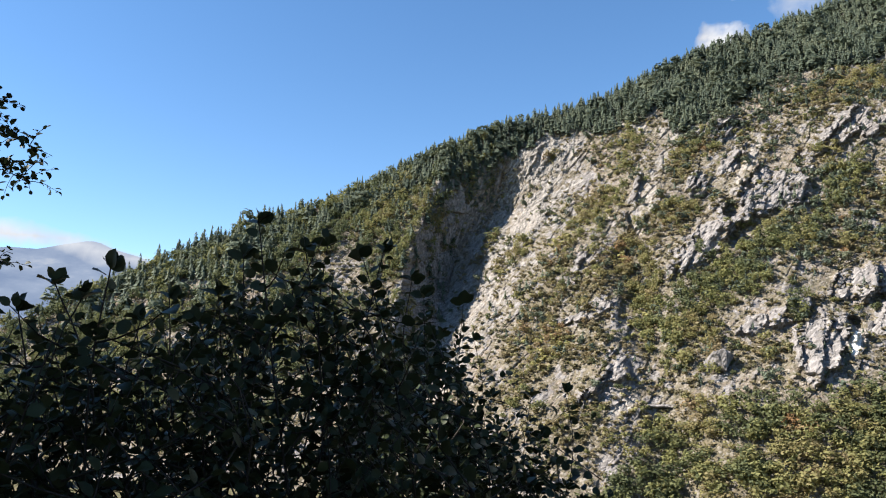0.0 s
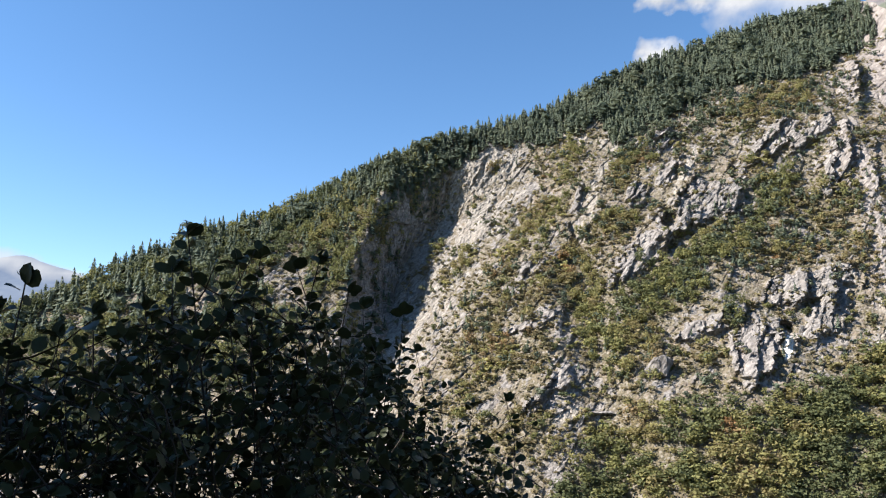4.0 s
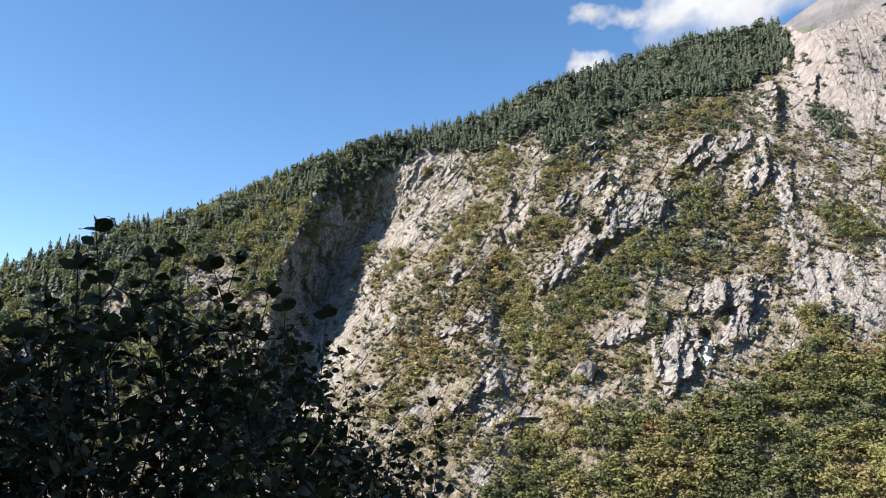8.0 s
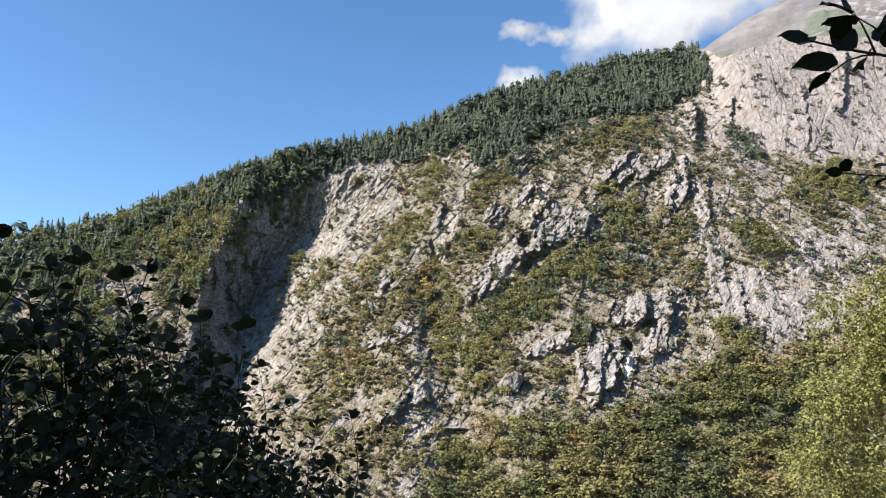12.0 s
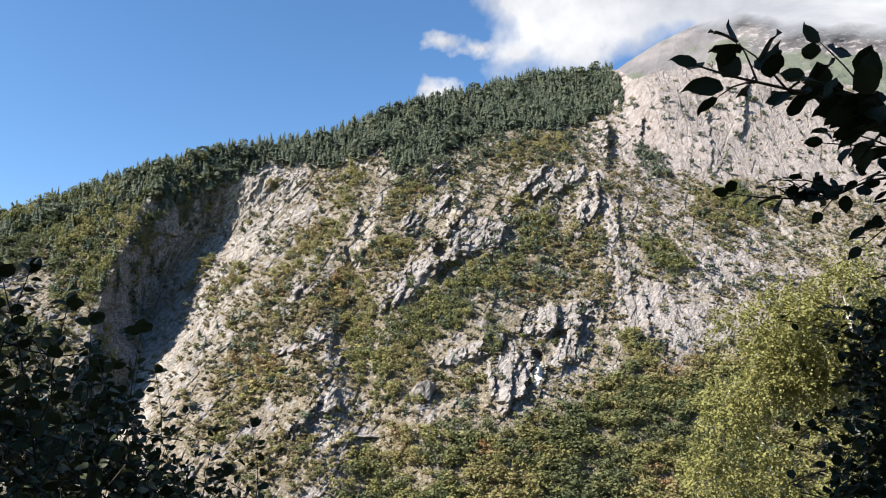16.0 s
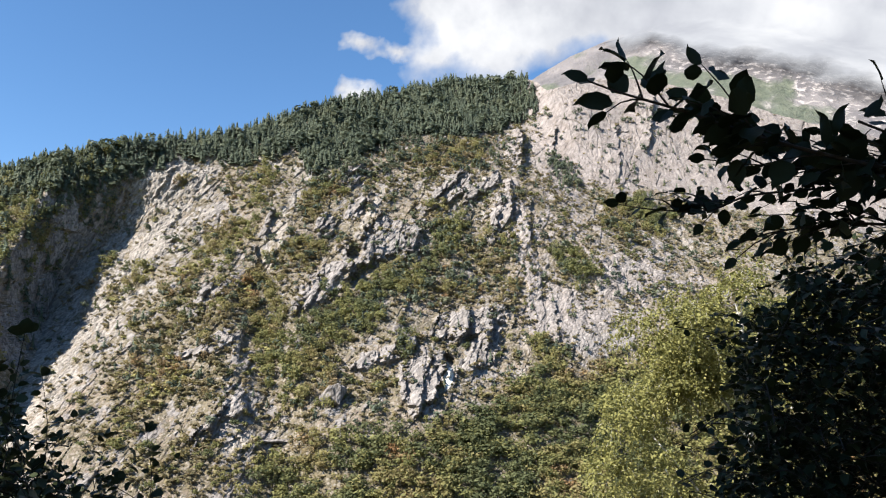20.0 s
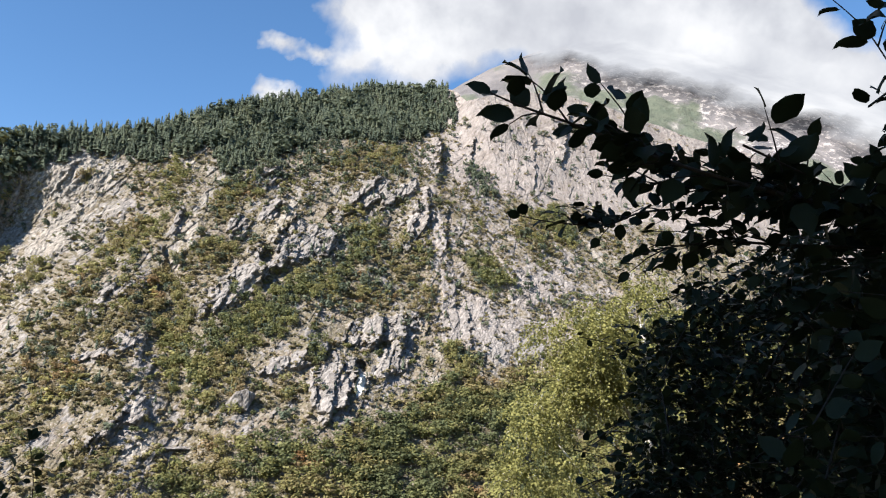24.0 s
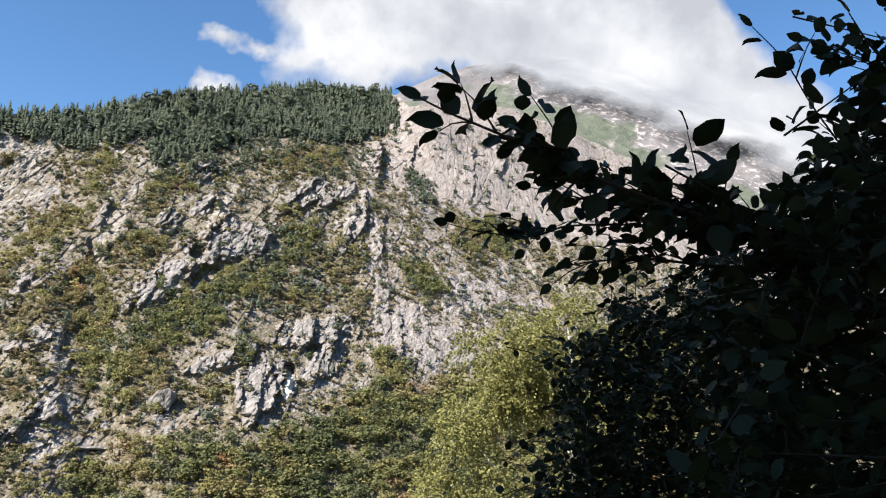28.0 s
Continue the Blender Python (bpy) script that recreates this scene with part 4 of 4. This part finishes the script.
RIB = [(0.0, 0.0), (0.13, 0.0), (0.3, 0.0), (0.48, -0.02), (0.66, -0.05), (0.82, -0.09), (1.0, -0.18)]
RIM = [(0.08, 0.17), (0.25, 0.27), (0.36, 0.33), (0.57, 0.29), (0.70, 0.245), (0.87, 0.11)]
LEAF_V = np.array([(x, 0, z) for x, z in RIB] + [(x + 0.03 * side * (k % 2), side * y, 0.07 - 0.1 * x) for side in (1, -1) for k, (x, y) in enumerate(RIM)])
LEAF_F = np.array([f for k in range(5) for f in ((k, k + 1, 7 + k), (k + 1, 8 + k, 7 + k), (k + 1, k, 13 + k), (k + 1, 13 + k, 14 + k))] + [(5, 6, 12), (6, 5, 18)])
ROUND_V = np.array([(0, 0, 0), (0.24, 0, 0.0), (0.5, 0, -0.02), (0.76, 0, -0.07), (1, 0, -0.14),
                    (0.17, 0.27, 0.06), (0.5, 0.42, 0.07), (0.82, 0.28, 0.0), (0.2, -0.30, 0.06), (0.46, -0.40, 0.07), (0.8, -0.26, 0.0)])
ROUND_F = np.array([(0, 1, 5), (1, 6, 5), (1, 2, 6), (2, 7, 6), (2, 3, 7), (3, 4, 7), (0, 8, 1), (1, 8, 9), (1, 9, 2), (2, 9, 10), (2, 10, 3), (3, 10, 4)])
PLAIN_V = np.array([(0, 0, 0), (0.5, 0, -0.02), (1, 0, -0.14), (0.3, 0.36, 0.06), (0.72, 0.33, 0.02), (0.3, -0.36, 0.06), (0.72, -0.33, 0.02)])
PLAIN_F = np.array([(0, 1, 3), (1, 4, 3), (1, 2, 4), (0, 5, 1), (1, 5, 6), (1, 6, 2)])
SMALL_V = np.array([(0, 0, 0), (0.45, 0.36, 0.05), (1, 0, -0.08), (0.45, -0.36, 0.05)])
SMALL_F = np.array([(0, 1, 2), (0, 2, 3)])


class Sprays:
    """Collects leaves (place, way, face, size) and twig tubes of one plant."""

    def __init__(self, seed):
        self.rnd = random.Random(seed)
        self.leaves, self.stems, self.flutter = [], [], 0.55

    def leaf(self, place, way, size):
        r = self.rnd
        face = Vector((r.gauss(0, self.flutter), r.gauss(0, self.flutter), 1.0))
        way = way.normalized()
        face = (face - way * face.dot(way)).normalized()
        self.leaves.append((Vector(place), way, face, size))

    def shoot(self, points, size, gap, thick, bare=0.25, spread=0.9, wood=1.0):
        """A shoot through the points, from its root to its tip, with leaves on both sides."""
        r = self.rnd
        pts = [Vector(p) for p in points]
        smooth = []
        for k in range(len(pts) - 1):
            a, b, c, d = pts[max(k - 1, 0)], pts[k], pts[k + 1], pts[min(k + 2, len(pts) - 1)]
            for s in range(5):
                t = s / 5
                smooth.append(0.5 * (2 * b + (c - a) * t + (2 * a - 5 * b + 4 * c - d) * t * t + (3 * b - a - 3 * c + d) * t**3))
        smooth.append(pts[-1])
        if r.random() < wood:
            self.stems.append((smooth, thick))
        length = sum((smooth[k + 1] - smooth[k]).length for k in range(len(smooth) - 1))
        run, side, due = 0.0, 1, bare * length
        for k in range(len(smooth) - 1):
            seg = smooth[k + 1] - smooth[k]
            while run + seg.length >= due:
                at = smooth[k] + seg * ((due - run) / max(seg.length, 1e-6))
                out = seg.cross(Vector((r.gauss(0, 0.4), r.gauss(0, 0.4), 1))).normalized() * side
                out.rotate(Matrix.Rotation(r.uniform(-0.9, 0.9), 3, seg.normalized()))
                way = seg.normalized() * r.uniform(0.25, 0.8) + out * spread + Vector((0, 0, r.uniform(-0.35, 0.25)))
                self.leaf(at + way.normalized() * size * 0.2, way, size * r.uniform(0.7, 1.2) * (1 if due < 0.88 * length else 0.75))
                side, due = -side, due + gap * r.uniform(0.7, 1.3)
            run += seg.length
        self.leaf(smooth[-1], smooth[-1] - smooth[-2], size * 0.7)
        return smooth

    def stem_mesh(self, name, material, stems, sides=6, every=1):
        verts, faces = [], []
        for pts, thick in stems:
            pts = pts[:-1:every] + pts[-1:]
            n = len(verts)
            for k, p in enumerate(pts):
                way = (pts[min(k + 1, len(pts) - 1)] - pts[max(k - 1, 0)]).normalized()
                u = way.orthogonal().normalized()
                v = way.cross(u)
                rad = thick * (1 - 0.75 * k / (len(pts) - 1))
                verts += [p + (u * math.cos(a) + v * math.sin(a)) * rad for a in (2 * math.pi * j / sides for j in range(sides))]
            for k in range(len(pts) - 1):
                for j in range(sides):
                    a, b = n + sides * k + j, n + sides * k + (j + 1) % sides
                    faces.append((a, b, b + sides, a + sides))
        return mesh_of(name, [tuple(v) for v in verts], faces, material, True)

    def leaf_arrays(self, leaves, tv, tf):
        place = np.array([a for a, _, _, _ in leaves])
        way = np.array([b for _, b, _, _ in leaves])
        face = np.array([c for _, _, c, _ in leaves])
        size = np.array([d for _, _, _, d in leaves])[:, None, None]
        side = np.cross(face, way)
        rng = np.random.RandomState(len(leaves))
        curl = rng.uniform(0.2, 2.2, (len(leaves), 1, 1))
        wide = rng.uniform(0.8, 1.15, (len(leaves), 1, 1))
        v = place[:, None] + size * (tv[None, :, :1] * way[:, None] + wide * tv[None, :, 1:2] * side[:, None] + curl * tv[None, :, 2:] * face[:, None])
        f = tf[None] + (np.arange(len(leaves)) * len(tv))[:, None, None]
        return v.reshape(-1, 3), f.reshape(-1, 3)

    def build(self, name, label, category, base, leaf_mat, bark, single=0, big=2, main_stems=40, group=""):
        """The plant as one thing: stems, single leaves as parts, and the rest of the leaves."""
        plant = tagged(new(name), label, category, group)
        plant.location = base
        shift = np.array(base)
        tv, tf = {3: (ROUND_V, ROUND_F), 2: (LEAF_V, LEAF_F), 1: (PLAIN_V, PLAIN_F), 0: (SMALL_V, SMALL_F)}[big]
        stems = sorted(self.stems, key=lambda s: -s[1])

        def hang(title, me, note=""):
            me.transform(Matrix.Translation(-Vector(base)))
            return part(title, me, plant, note)

        for one in stems[:main_stems]:
            hang("stem", self.stem_mesh("stem", bark, [one]))
        if stems[main_stems:]:
            tagged(hang("brushwood", self.stem_mesh("brushwood", bark, stems[main_stems:], 3, 3)), kind="stuff")
        for one in self.leaves[:single]:
            hang("leaf", mesh_of("leaf", *self.leaf_arrays([one], tv, tf), leaf_mat, True))
        rest = self.leaves[single:]
        if rest:
            tagged(hang("foliage", mesh_of("foliage", *self.leaf_arrays(rest, tv, tf), leaf_mat, True)), kind="stuff")
        return plant


def rooted(x, y, sink=0.05):
    return Vector((x, y, float(ground_z(np.array(x), np.array(y))) - sink))


# -- alder bush in front of the gully, three shoots' groups --
def alder(seed, root, tips, fill, size, single, label):
    """tips: (bearing, rise, distance) of the leading shoots. fill: side shoots below them."""
    s = Sprays(seed)
    s.flutter = 0.8
    r = s.rnd
    for b, e, d in tips:
        tip = spot(b, e, d)
        foot = root.lerp(Vector((tip.x, tip.y, root.z)), 0.75) + Vector((r.gauss(0, 0.08), r.gauss(0, 0.08), 0))
        mid = foot.lerp(tip, 0.55) + Vector((r.gauss(0, 0.2), r.gauss(0, 0.12), 0))
        low = foot.lerp(tip, 0.86) + Vector((r.gauss(0, 0.06), r.gauss(0, 0.03), 0))
        line = s.shoot([foot, mid, low, tip], size * 1.1, 0.026, 0.005, 0.3)
        for side in (-1, 1, 0.3):
            s.leaf(tip - Vector((0, 0, 0.012)), Vector((side + r.gauss(0, 0.2), r.gauss(0, 0.3), r.uniform(0.3, 0.9))), size * 1.15)
        for k in range(9):
            a = line[r.randrange(5, len(line) - 3)]
            reach = r.uniform(0.1, 0.26)
            way = Vector((r.gauss(0, 1), r.gauss(0, 0.8), r.uniform(-0.2, 0.6))).normalized()
            s.shoot([a, a + way * reach * 0.5, a + way * reach + Vector((0, 0, 0.04))], size * 0.95, 0.04, 0.003, 0.1)
    for b0, b1, top, bottom, d0, d1, count in fill:
        for _ in range(int(count * 1.08)):
            b = r.uniform(b0, b1)
            lid = np.interp(b, [p[0] for p in sorted(tips)], [p[1] for p in sorted(tips)]) - 1.2
            e = min(bottom + (top - bottom) * r.random() ** 1.7, lid - r.uniform(0, 2))
            tip = spot(b, e, r.uniform(d0, d1))
            way = Vector((r.gauss(0, 0.6), r.gauss(0, 0.6), r.uniform(0.4, 1.3))).normalized()
            reach = r.uniform(0.18, 0.4)
            s.shoot([tip - way * reach, tip - way * reach * 0.5 + Vector((r.gauss(0, 0.05), r.gauss(0, 0.05), 0)), tip], size * 0.8, 0.028, 0.003, 0.05)
    return s.build("alder_bush", label, "bush", root, SHADE_DARKENED_ALDER, TWIG_BARK, single, 3, len(tips), "alder bushes")


alder(1, rooted(-0.85, 1.15), [(-40.4, 7.2, 1.58), (-44, 5.9, 1.7), (-46, 4.0, 1.7), (-38.2, 3.5, 1.8), (-36.4, 5.2, 2.0), (-34.4, 3.6, 1.9), (-42, 5.0, 1.7), (-48, 3.5, 1.7), (-52, 5, 1.8)],
      [(-54, -33, 4, -14, 1.5, 2.3, 430)], 0.037, 110, "dark alder bush with rounded leaves in shade")
alder(2, rooted(-0.75, 1.75), [(-30.3, 11.0, 1.97), (-25, 9.4, 2.1), (-20.6, 9.0, 2.1), (-18.4, 6.8, 2.3), (-22.4, 8.6, 2.15), (-26.7, 8.9, 2.0), (-31.3, 8.3, 2.0), (-33, 5.5, 2.0)],
      [(-35, -19, 8, -13, 1.8, 2.7, 310)], 0.042, 110, "dark alder bush with tall leading shoots in shade")
alder(3, rooted(-0.7, 3.3), [(-17.5, 5.5, 3.0), (-14.4, 5.0, 3.2), (-13.6, 2.1, 3.87), (-16.2, 2.4, 3.5), (-12.3, -2.2, 3.9), (-9.3, -2.2, 3.9), (-6.8, -1.8, 3.9), (-8.5, -5.1, 3.8), (-13.6, -4.0, 3.8), (-6.9, -8.7, 3.8), (-5.7, -9.8, 3.7), (-20, 4, 3.1)],
      [(-22, -14.5, 4, -15, 2.8, 3.9, 330), (-14.5, -8, -3, -16, 3.3, 4.0, 170), (-9, -5, -8, -17, 3.4, 4.0, 90)], 0.053, 90, "dark alder bush spreading low in front of the scree")


LAST_EYE = Vector(PATH[-1][1:4])


def later(bearing, rise, far):
    """As spot(), from where the walk ends."""
    return spot(bearing, rise, far) + LAST_EYE - EYE


# -- hazel reaching in from the right, with long sprays against the sky --
def hazel():
    s = Sprays(17)
    s.flutter = 1.1
    r = s.rnd
    trunk_foot = rooted(3.3, 0.35)
    fork = Vector((3.1, 0.5, 2.0))

    def spray(size, gap, thick, rows, twigs, reach):
        line = s.shoot([later(*row) for row in rows], size, gap, thick, 0.0)
        for _ in range(twigs):
            k = int((len(line) - 6) * r.random() ** 1.2)
            a, on = line[k], (line[k + 3] - line[k]).normalized()
            way = (on + Vector((r.gauss(0, 0.5), r.gauss(0, 0.5), r.uniform(-0.5, 0.7)))).normalized()
            far = reach * r.uniform(0.4, 1.0) * (1 - 0.6 * k / len(line))
            s.shoot([a, a + way * far * 0.5 + Vector((0, 0, 0.01)), a + way * far], size * 0.95, gap * 0.95, 0.0025, 0.15)

    spray(0.070, 0.042, 0.006, [(64, 9, 2.3), (50.4, 12.6, 1.75), (44.7, 14.4, 1.6), (38.6, 16.9, 1.5), (34.2, 18.9, 1.45), (29.7, 21.0, 1.40), (25.0, 22.8, 1.36), (22.4, 23.9, 1.35)], 40, 0.25)
    spray(0.048, 0.042, 0.004, [(52, 12, 1.9), (46.6, 13.0, 1.85), (40.6, 14.0, 1.8), (34.6, 14.2, 1.72), (31.5, 13.4, 1.70), (27.5, 13.8, 1.68), (24.8, 14.4, 1.68)], 26, 0.2)
    spray(0.054, 0.04, 0.004, [(60, 10, 2.2), (50, 12.6, 1.9), (44, 15.4, 1.8), (39, 15.6, 1.75), (35, 16.4, 1.7), (31.5, 17.2, 1.68)], 26, 0.26)
    spray(0.048, 0.04, 0.004, [(54, 9.5, 1.9), (44.5, 10.9, 1.7), (40.5, 11.5, 1.65), (35.8, 11.4, 1.62), (33.4, 10.8, 1.6)], 20, 0.22)
    spray(0.064, 0.046, 0.004, [(62, 10, 2.2), (56.5, 14.2, 2.05), (55.1, 16.7, 2.0), (52.6, 21.3, 1.97), (51.0, 24.7, 1.95), (48.9, 27.4, 1.95)], 6, 0.22)
    spray(0.056, 0.04, 0.005, [(66, 16, 2.0), (60, 20, 1.9), (57, 24, 1.85), (55.5, 27, 1.85)], 16, 0.3)
    edge_rise = [-20, -2, 8, 11, 13, 16, 18, 19.6, 23.7, 25.5]
    edge_bearing = [44, 43, 43.5, 46, 47.5, 49, 50.5, 52, 56, 59.5]
    for _ in range(800):
        e = -20 + 45 * r.random() ** 1.25
        b = np.interp(e, edge_rise, edge_bearing) + abs(r.gauss(0, 10)) + 0.8
        tip = later(b, e, r.uniform(1.5, 2.7))
        way = Vector((-0.6 + r.gauss(0, 0.5), r.gauss(0.1, 0.6), r.uniform(-0.4, 0.9))).normalized()
        reach = r.uniform(0.15, 0.35)
        s.shoot([tip - way * reach, tip - way * reach * 0.5, tip], 0.056, 0.036, 0.003, 0.0)
    # unseen upper crown, added to keep sky light off the sprays below
    for _ in range(280):
        b, e = r.uniform(62, 118), r.uniform(22, 66)
        if r.random() < 0.45:
            b, e = r.uniform(36, 70), r.uniform(43, 70)
        tip = later(b, e, r.uniform(1.9, 3.2))
        way = Vector((-0.5 + r.gauss(0, 0.6), r.gauss(0.2, 0.6), r.uniform(-0.5, 0.4))).normalized()
        s.shoot([tip - way * 0.3, tip - way * 0.15 + Vector((0, 0, 0.02)), tip], 0.075, 0.045, 0.003, 0.0)
    for rows in ([trunk_foot, fork, Vector((3.0, 0.7, 4.2))], [fork, later(72, 10, 2.6), later(64, 9, 2.3)], [fork, later(70, 4, 2.5), later(54, 9.5, 1.9)], [fork, later(74, 16, 2.6), later(66, 16, 2.0)]):
        s.stems.append(([Vector(p) for p in rows], 0.03))
    return s.build("hazel_tree", "dark hazel tree with leafy sprays hanging in shade", "tree", trunk_foot, SHADE_DARKENED_LEAF, TWIG_BARK, 280, 2, 12)


# -- shaded tree between the hazel and the birch --
def shaded_tree():
    s = Sprays(8)
    r = s.rnd
    root = rooted(4.2, 3.6)
    s.stems.append(([root, Vector((4.15, 3.6, 0.6)), Vector((4.0, 3.55, 2.6))], 0.07))
    rise = [-25, -6.1, -2.8, 1.7, 6.0, 8.5, 9.8]
    left = [29.5, 31.0, 33.0, 32.3, 34.5, 39.0, 41.0]
    for k in range(1700):
        e = r.uniform(-22, 10.2)
        b = np.interp(e, rise, left) + 0.8 + abs(r.gauss(0, 11))
        tip = later(b, e + 0.5 * math.sin(b), r.uniform(4.2, 5.6))
        way = Vector((-0.35 + r.gauss(0, 0.6), r.gauss(-0.1, 0.6), r.uniform(-0.5, 0.8))).normalized()
        reach = r.uniform(0.25, 0.55)
        s.shoot([tip - way * reach, tip - way * reach * 0.5 + Vector((0, 0, 0.02)), tip], 0.062, 0.052, 0.004, 0.0)
    for k in range(16):
        a = Vector((4.1, 3.6, r.uniform(-0.3, 2.2)))
        s.stems.append(([a, a + Vector((r.uniform(-0.7, 0.1), r.uniform(-0.5, 0.3), 0.3)), later(r.uniform(36, 58), r.uniform(-16, 7), 4.9)], 0.022))
    return s.build("shaded_tree", "dense dark green tree standing in shade", "tree", root, SHADE_DARKENED_LEAF, TWIG_BARK, 0, 1, 17)


# -- sunlit birch lower down the slope --
def birch():
    s = Sprays(9)
    r = s.rnd
    far = 14.0
    centre = later(34, -2, far)
    root = rooted(centre.x, centre.y, 0.2)
    crown_top = later(34.5, 7.0, far)
    s.stems.append(([root, root.lerp(crown_top, 0.35) + Vector((0.15, 0, 0)), root.lerp(crown_top, 0.7), crown_top], 0.13))
    lobes = [(34.2, 8.0, 2.0, 1.8), (36.8, 7.0, 2.2, 2.0), (29.0, 5.2, 2.1, 1.6), (31.8, 5.5, 2.6, 2.0), (26.9, 3.6, 1.9, 2.2), (30, 1.5, 3.4, 2.6), (26.6, -0.5, 2.2, 2.4), (34, 2, 3.5, 3.5),
             (28.5, -4, 3.6, 3.0), (25.6, -5.5, 2.3, 2.6), (33, -5, 3.5, 3.5), (27, -10, 4, 4), (33, -11, 5, 4), (39, 3, 4, 4), (24.2, -9.5, 1.7, 2.4)]
    weights = [w * h for _, _, w, h in lobes]
    for b, e, w, h in lobes:
        goal = later(b, e - h * 0.4, far)
        start = root.lerp(crown_top, min(0.85, max(0.15, 0.5 + e / 22)))
        s.stems.append(([start, start.lerp(goal, 0.5) + Vector((0, 0, 0.3)), goal], 0.035))
    clumps = []
    for _ in range(75):
        b, e, wd, h = r.choices(lobes, weights)[0]
        q = Vector((r.gauss(0, 1), r.gauss(0, 1), r.gauss(0, 1))).normalized() * r.uniform(0.3, 0.85)
        clumps.append((later(b + q.x * wd, e + q.z * h, far + q.y * 1.3 - 0.3), r.uniform(0.25, 0.5)))
    for _ in range(4300):
        c, rad = r.choices(clumps, [k[1] ** 2 for k in clumps])[0]
        q = Vector((r.gauss(0, 1), r.gauss(0, 1), r.gauss(0.3, 1))).normalized()
        top = c + q * rad * r.uniform(0.5, 1.0)
        fall = r.uniform(0.08, 0.32)
        s.shoot([top, top + q * 0.1 + Vector((0, 0, -0.01)), top + q * 0.17 + Vector((0, 0, -fall * 0.5)), top + q * 0.2 + Vector((0, 0, -fall))], 0.062, 0.024, 0.003, 0.0, wood=0.2)
    return s.build("birch_tree", "sunlit yellow-green birch with drooping twigs", "tree", root, BIRCH_LEAF, BIRCH_BARK, 0, 0, 16)


hazel()
shaded_tree()
birch()


# -- tall unseen trees added beside and behind the viewpoint for shade; one twig of theirs hangs into view --
def shade_tree(seed, x, y, crowns, twig=()):
    s = Sprays(seed)
    r = s.rnd
    root = rooted(x, y, 0.1)
    top = Vector(crowns[0][:3])
    s.stems.append(([root, root.lerp(top, 0.4) + Vector((0.2, 0.1, 0)), root.lerp(top, 0.8), top], 0.2))
    for cx, cy, cz, rad in crowns:
        s.stems.append(([root.lerp(top, 0.55), root.lerp(top, 0.6).lerp(Vector((cx, cy, cz)), 0.6), Vector((cx, cy, cz))], 0.07))
        for _ in range(int(80 * rad * rad)):
            q = Vector((r.gauss(0, 1), r.gauss(0, 1), r.gauss(0, 1))).normalized() * rad * r.uniform(0.3, 1.0)
            q.z *= 0.7
            s.leaf(Vector((cx, cy, cz)) + q, Vector((r.gauss(0, 1), r.gauss(0, 1), r.gauss(0, 0.4))), r.uniform(0.3, 0.5))
    for rows in twig:
        s.stems.append(([root.lerp(top, 0.45), spot(*rows[0])], 0.02))
        line = s.shoot([spot(*row) for row in rows], 0.042, 0.03, 0.007, 0.1)
        for _ in range(34):
            a = line[r.randrange(2, len(line))]
            way = Vector((r.gauss(0.4, 0.5), r.gauss(0, 0.6), r.uniform(-0.6, 0.5))).normalized() * r.uniform(0.06, 0.2)
            s.shoot([a, a + way * 0.5 + Vector((0, 0, 0.02)), a + way], 0.042, 0.024, 0.003, 0.0)
    return s.build("shade_tree", "tall dark tree added to shade the viewpoint, its crown unseen", "tree", root, SHADE_DARKENED_LEAF, TWIG_BARK, 0, 1, 6, "trees round the viewpoint")


shade_tree(31, -8.0, -3.5, [(-7.2, -2.0, 8.0, 2.9), (-9.5, -3.6, 9.0, 3.0), (-5.2, -3.6, 9.6, 2.8), (-3.5, -2.2, 6.6, 2.4)])
shade_tree(32, -7.6, 2.0, [(-5.8, 0.6, 8.6, 2.8), (-3.4, 0.6, 9.2, 2.7), (-7.8, 2.2, 10.0, 2.6), (-1.2, -1.2, 8.8, 2.4), (-4.5, 3.2, 10.0, 2.2)],
           [[(-58, 15.5, 4.8), (-52, 16, 4.7), (-48.5, 15.6, 4.6), (-45.0, 14.4, 4.6)], [(-58, 13, 4.8), (-52, 12.5, 4.7), (-48.6, 13.2, 4.6), (-46.2, 12.4, 4.6)], [(-56, 17, 4.8), (-52, 17.6, 4.7), (-48.6, 17.4, 4.6)], [(-56, 10, 4.8), (-50.5, 8, 4.7), (-47.6, 6.6, 4.6)]])
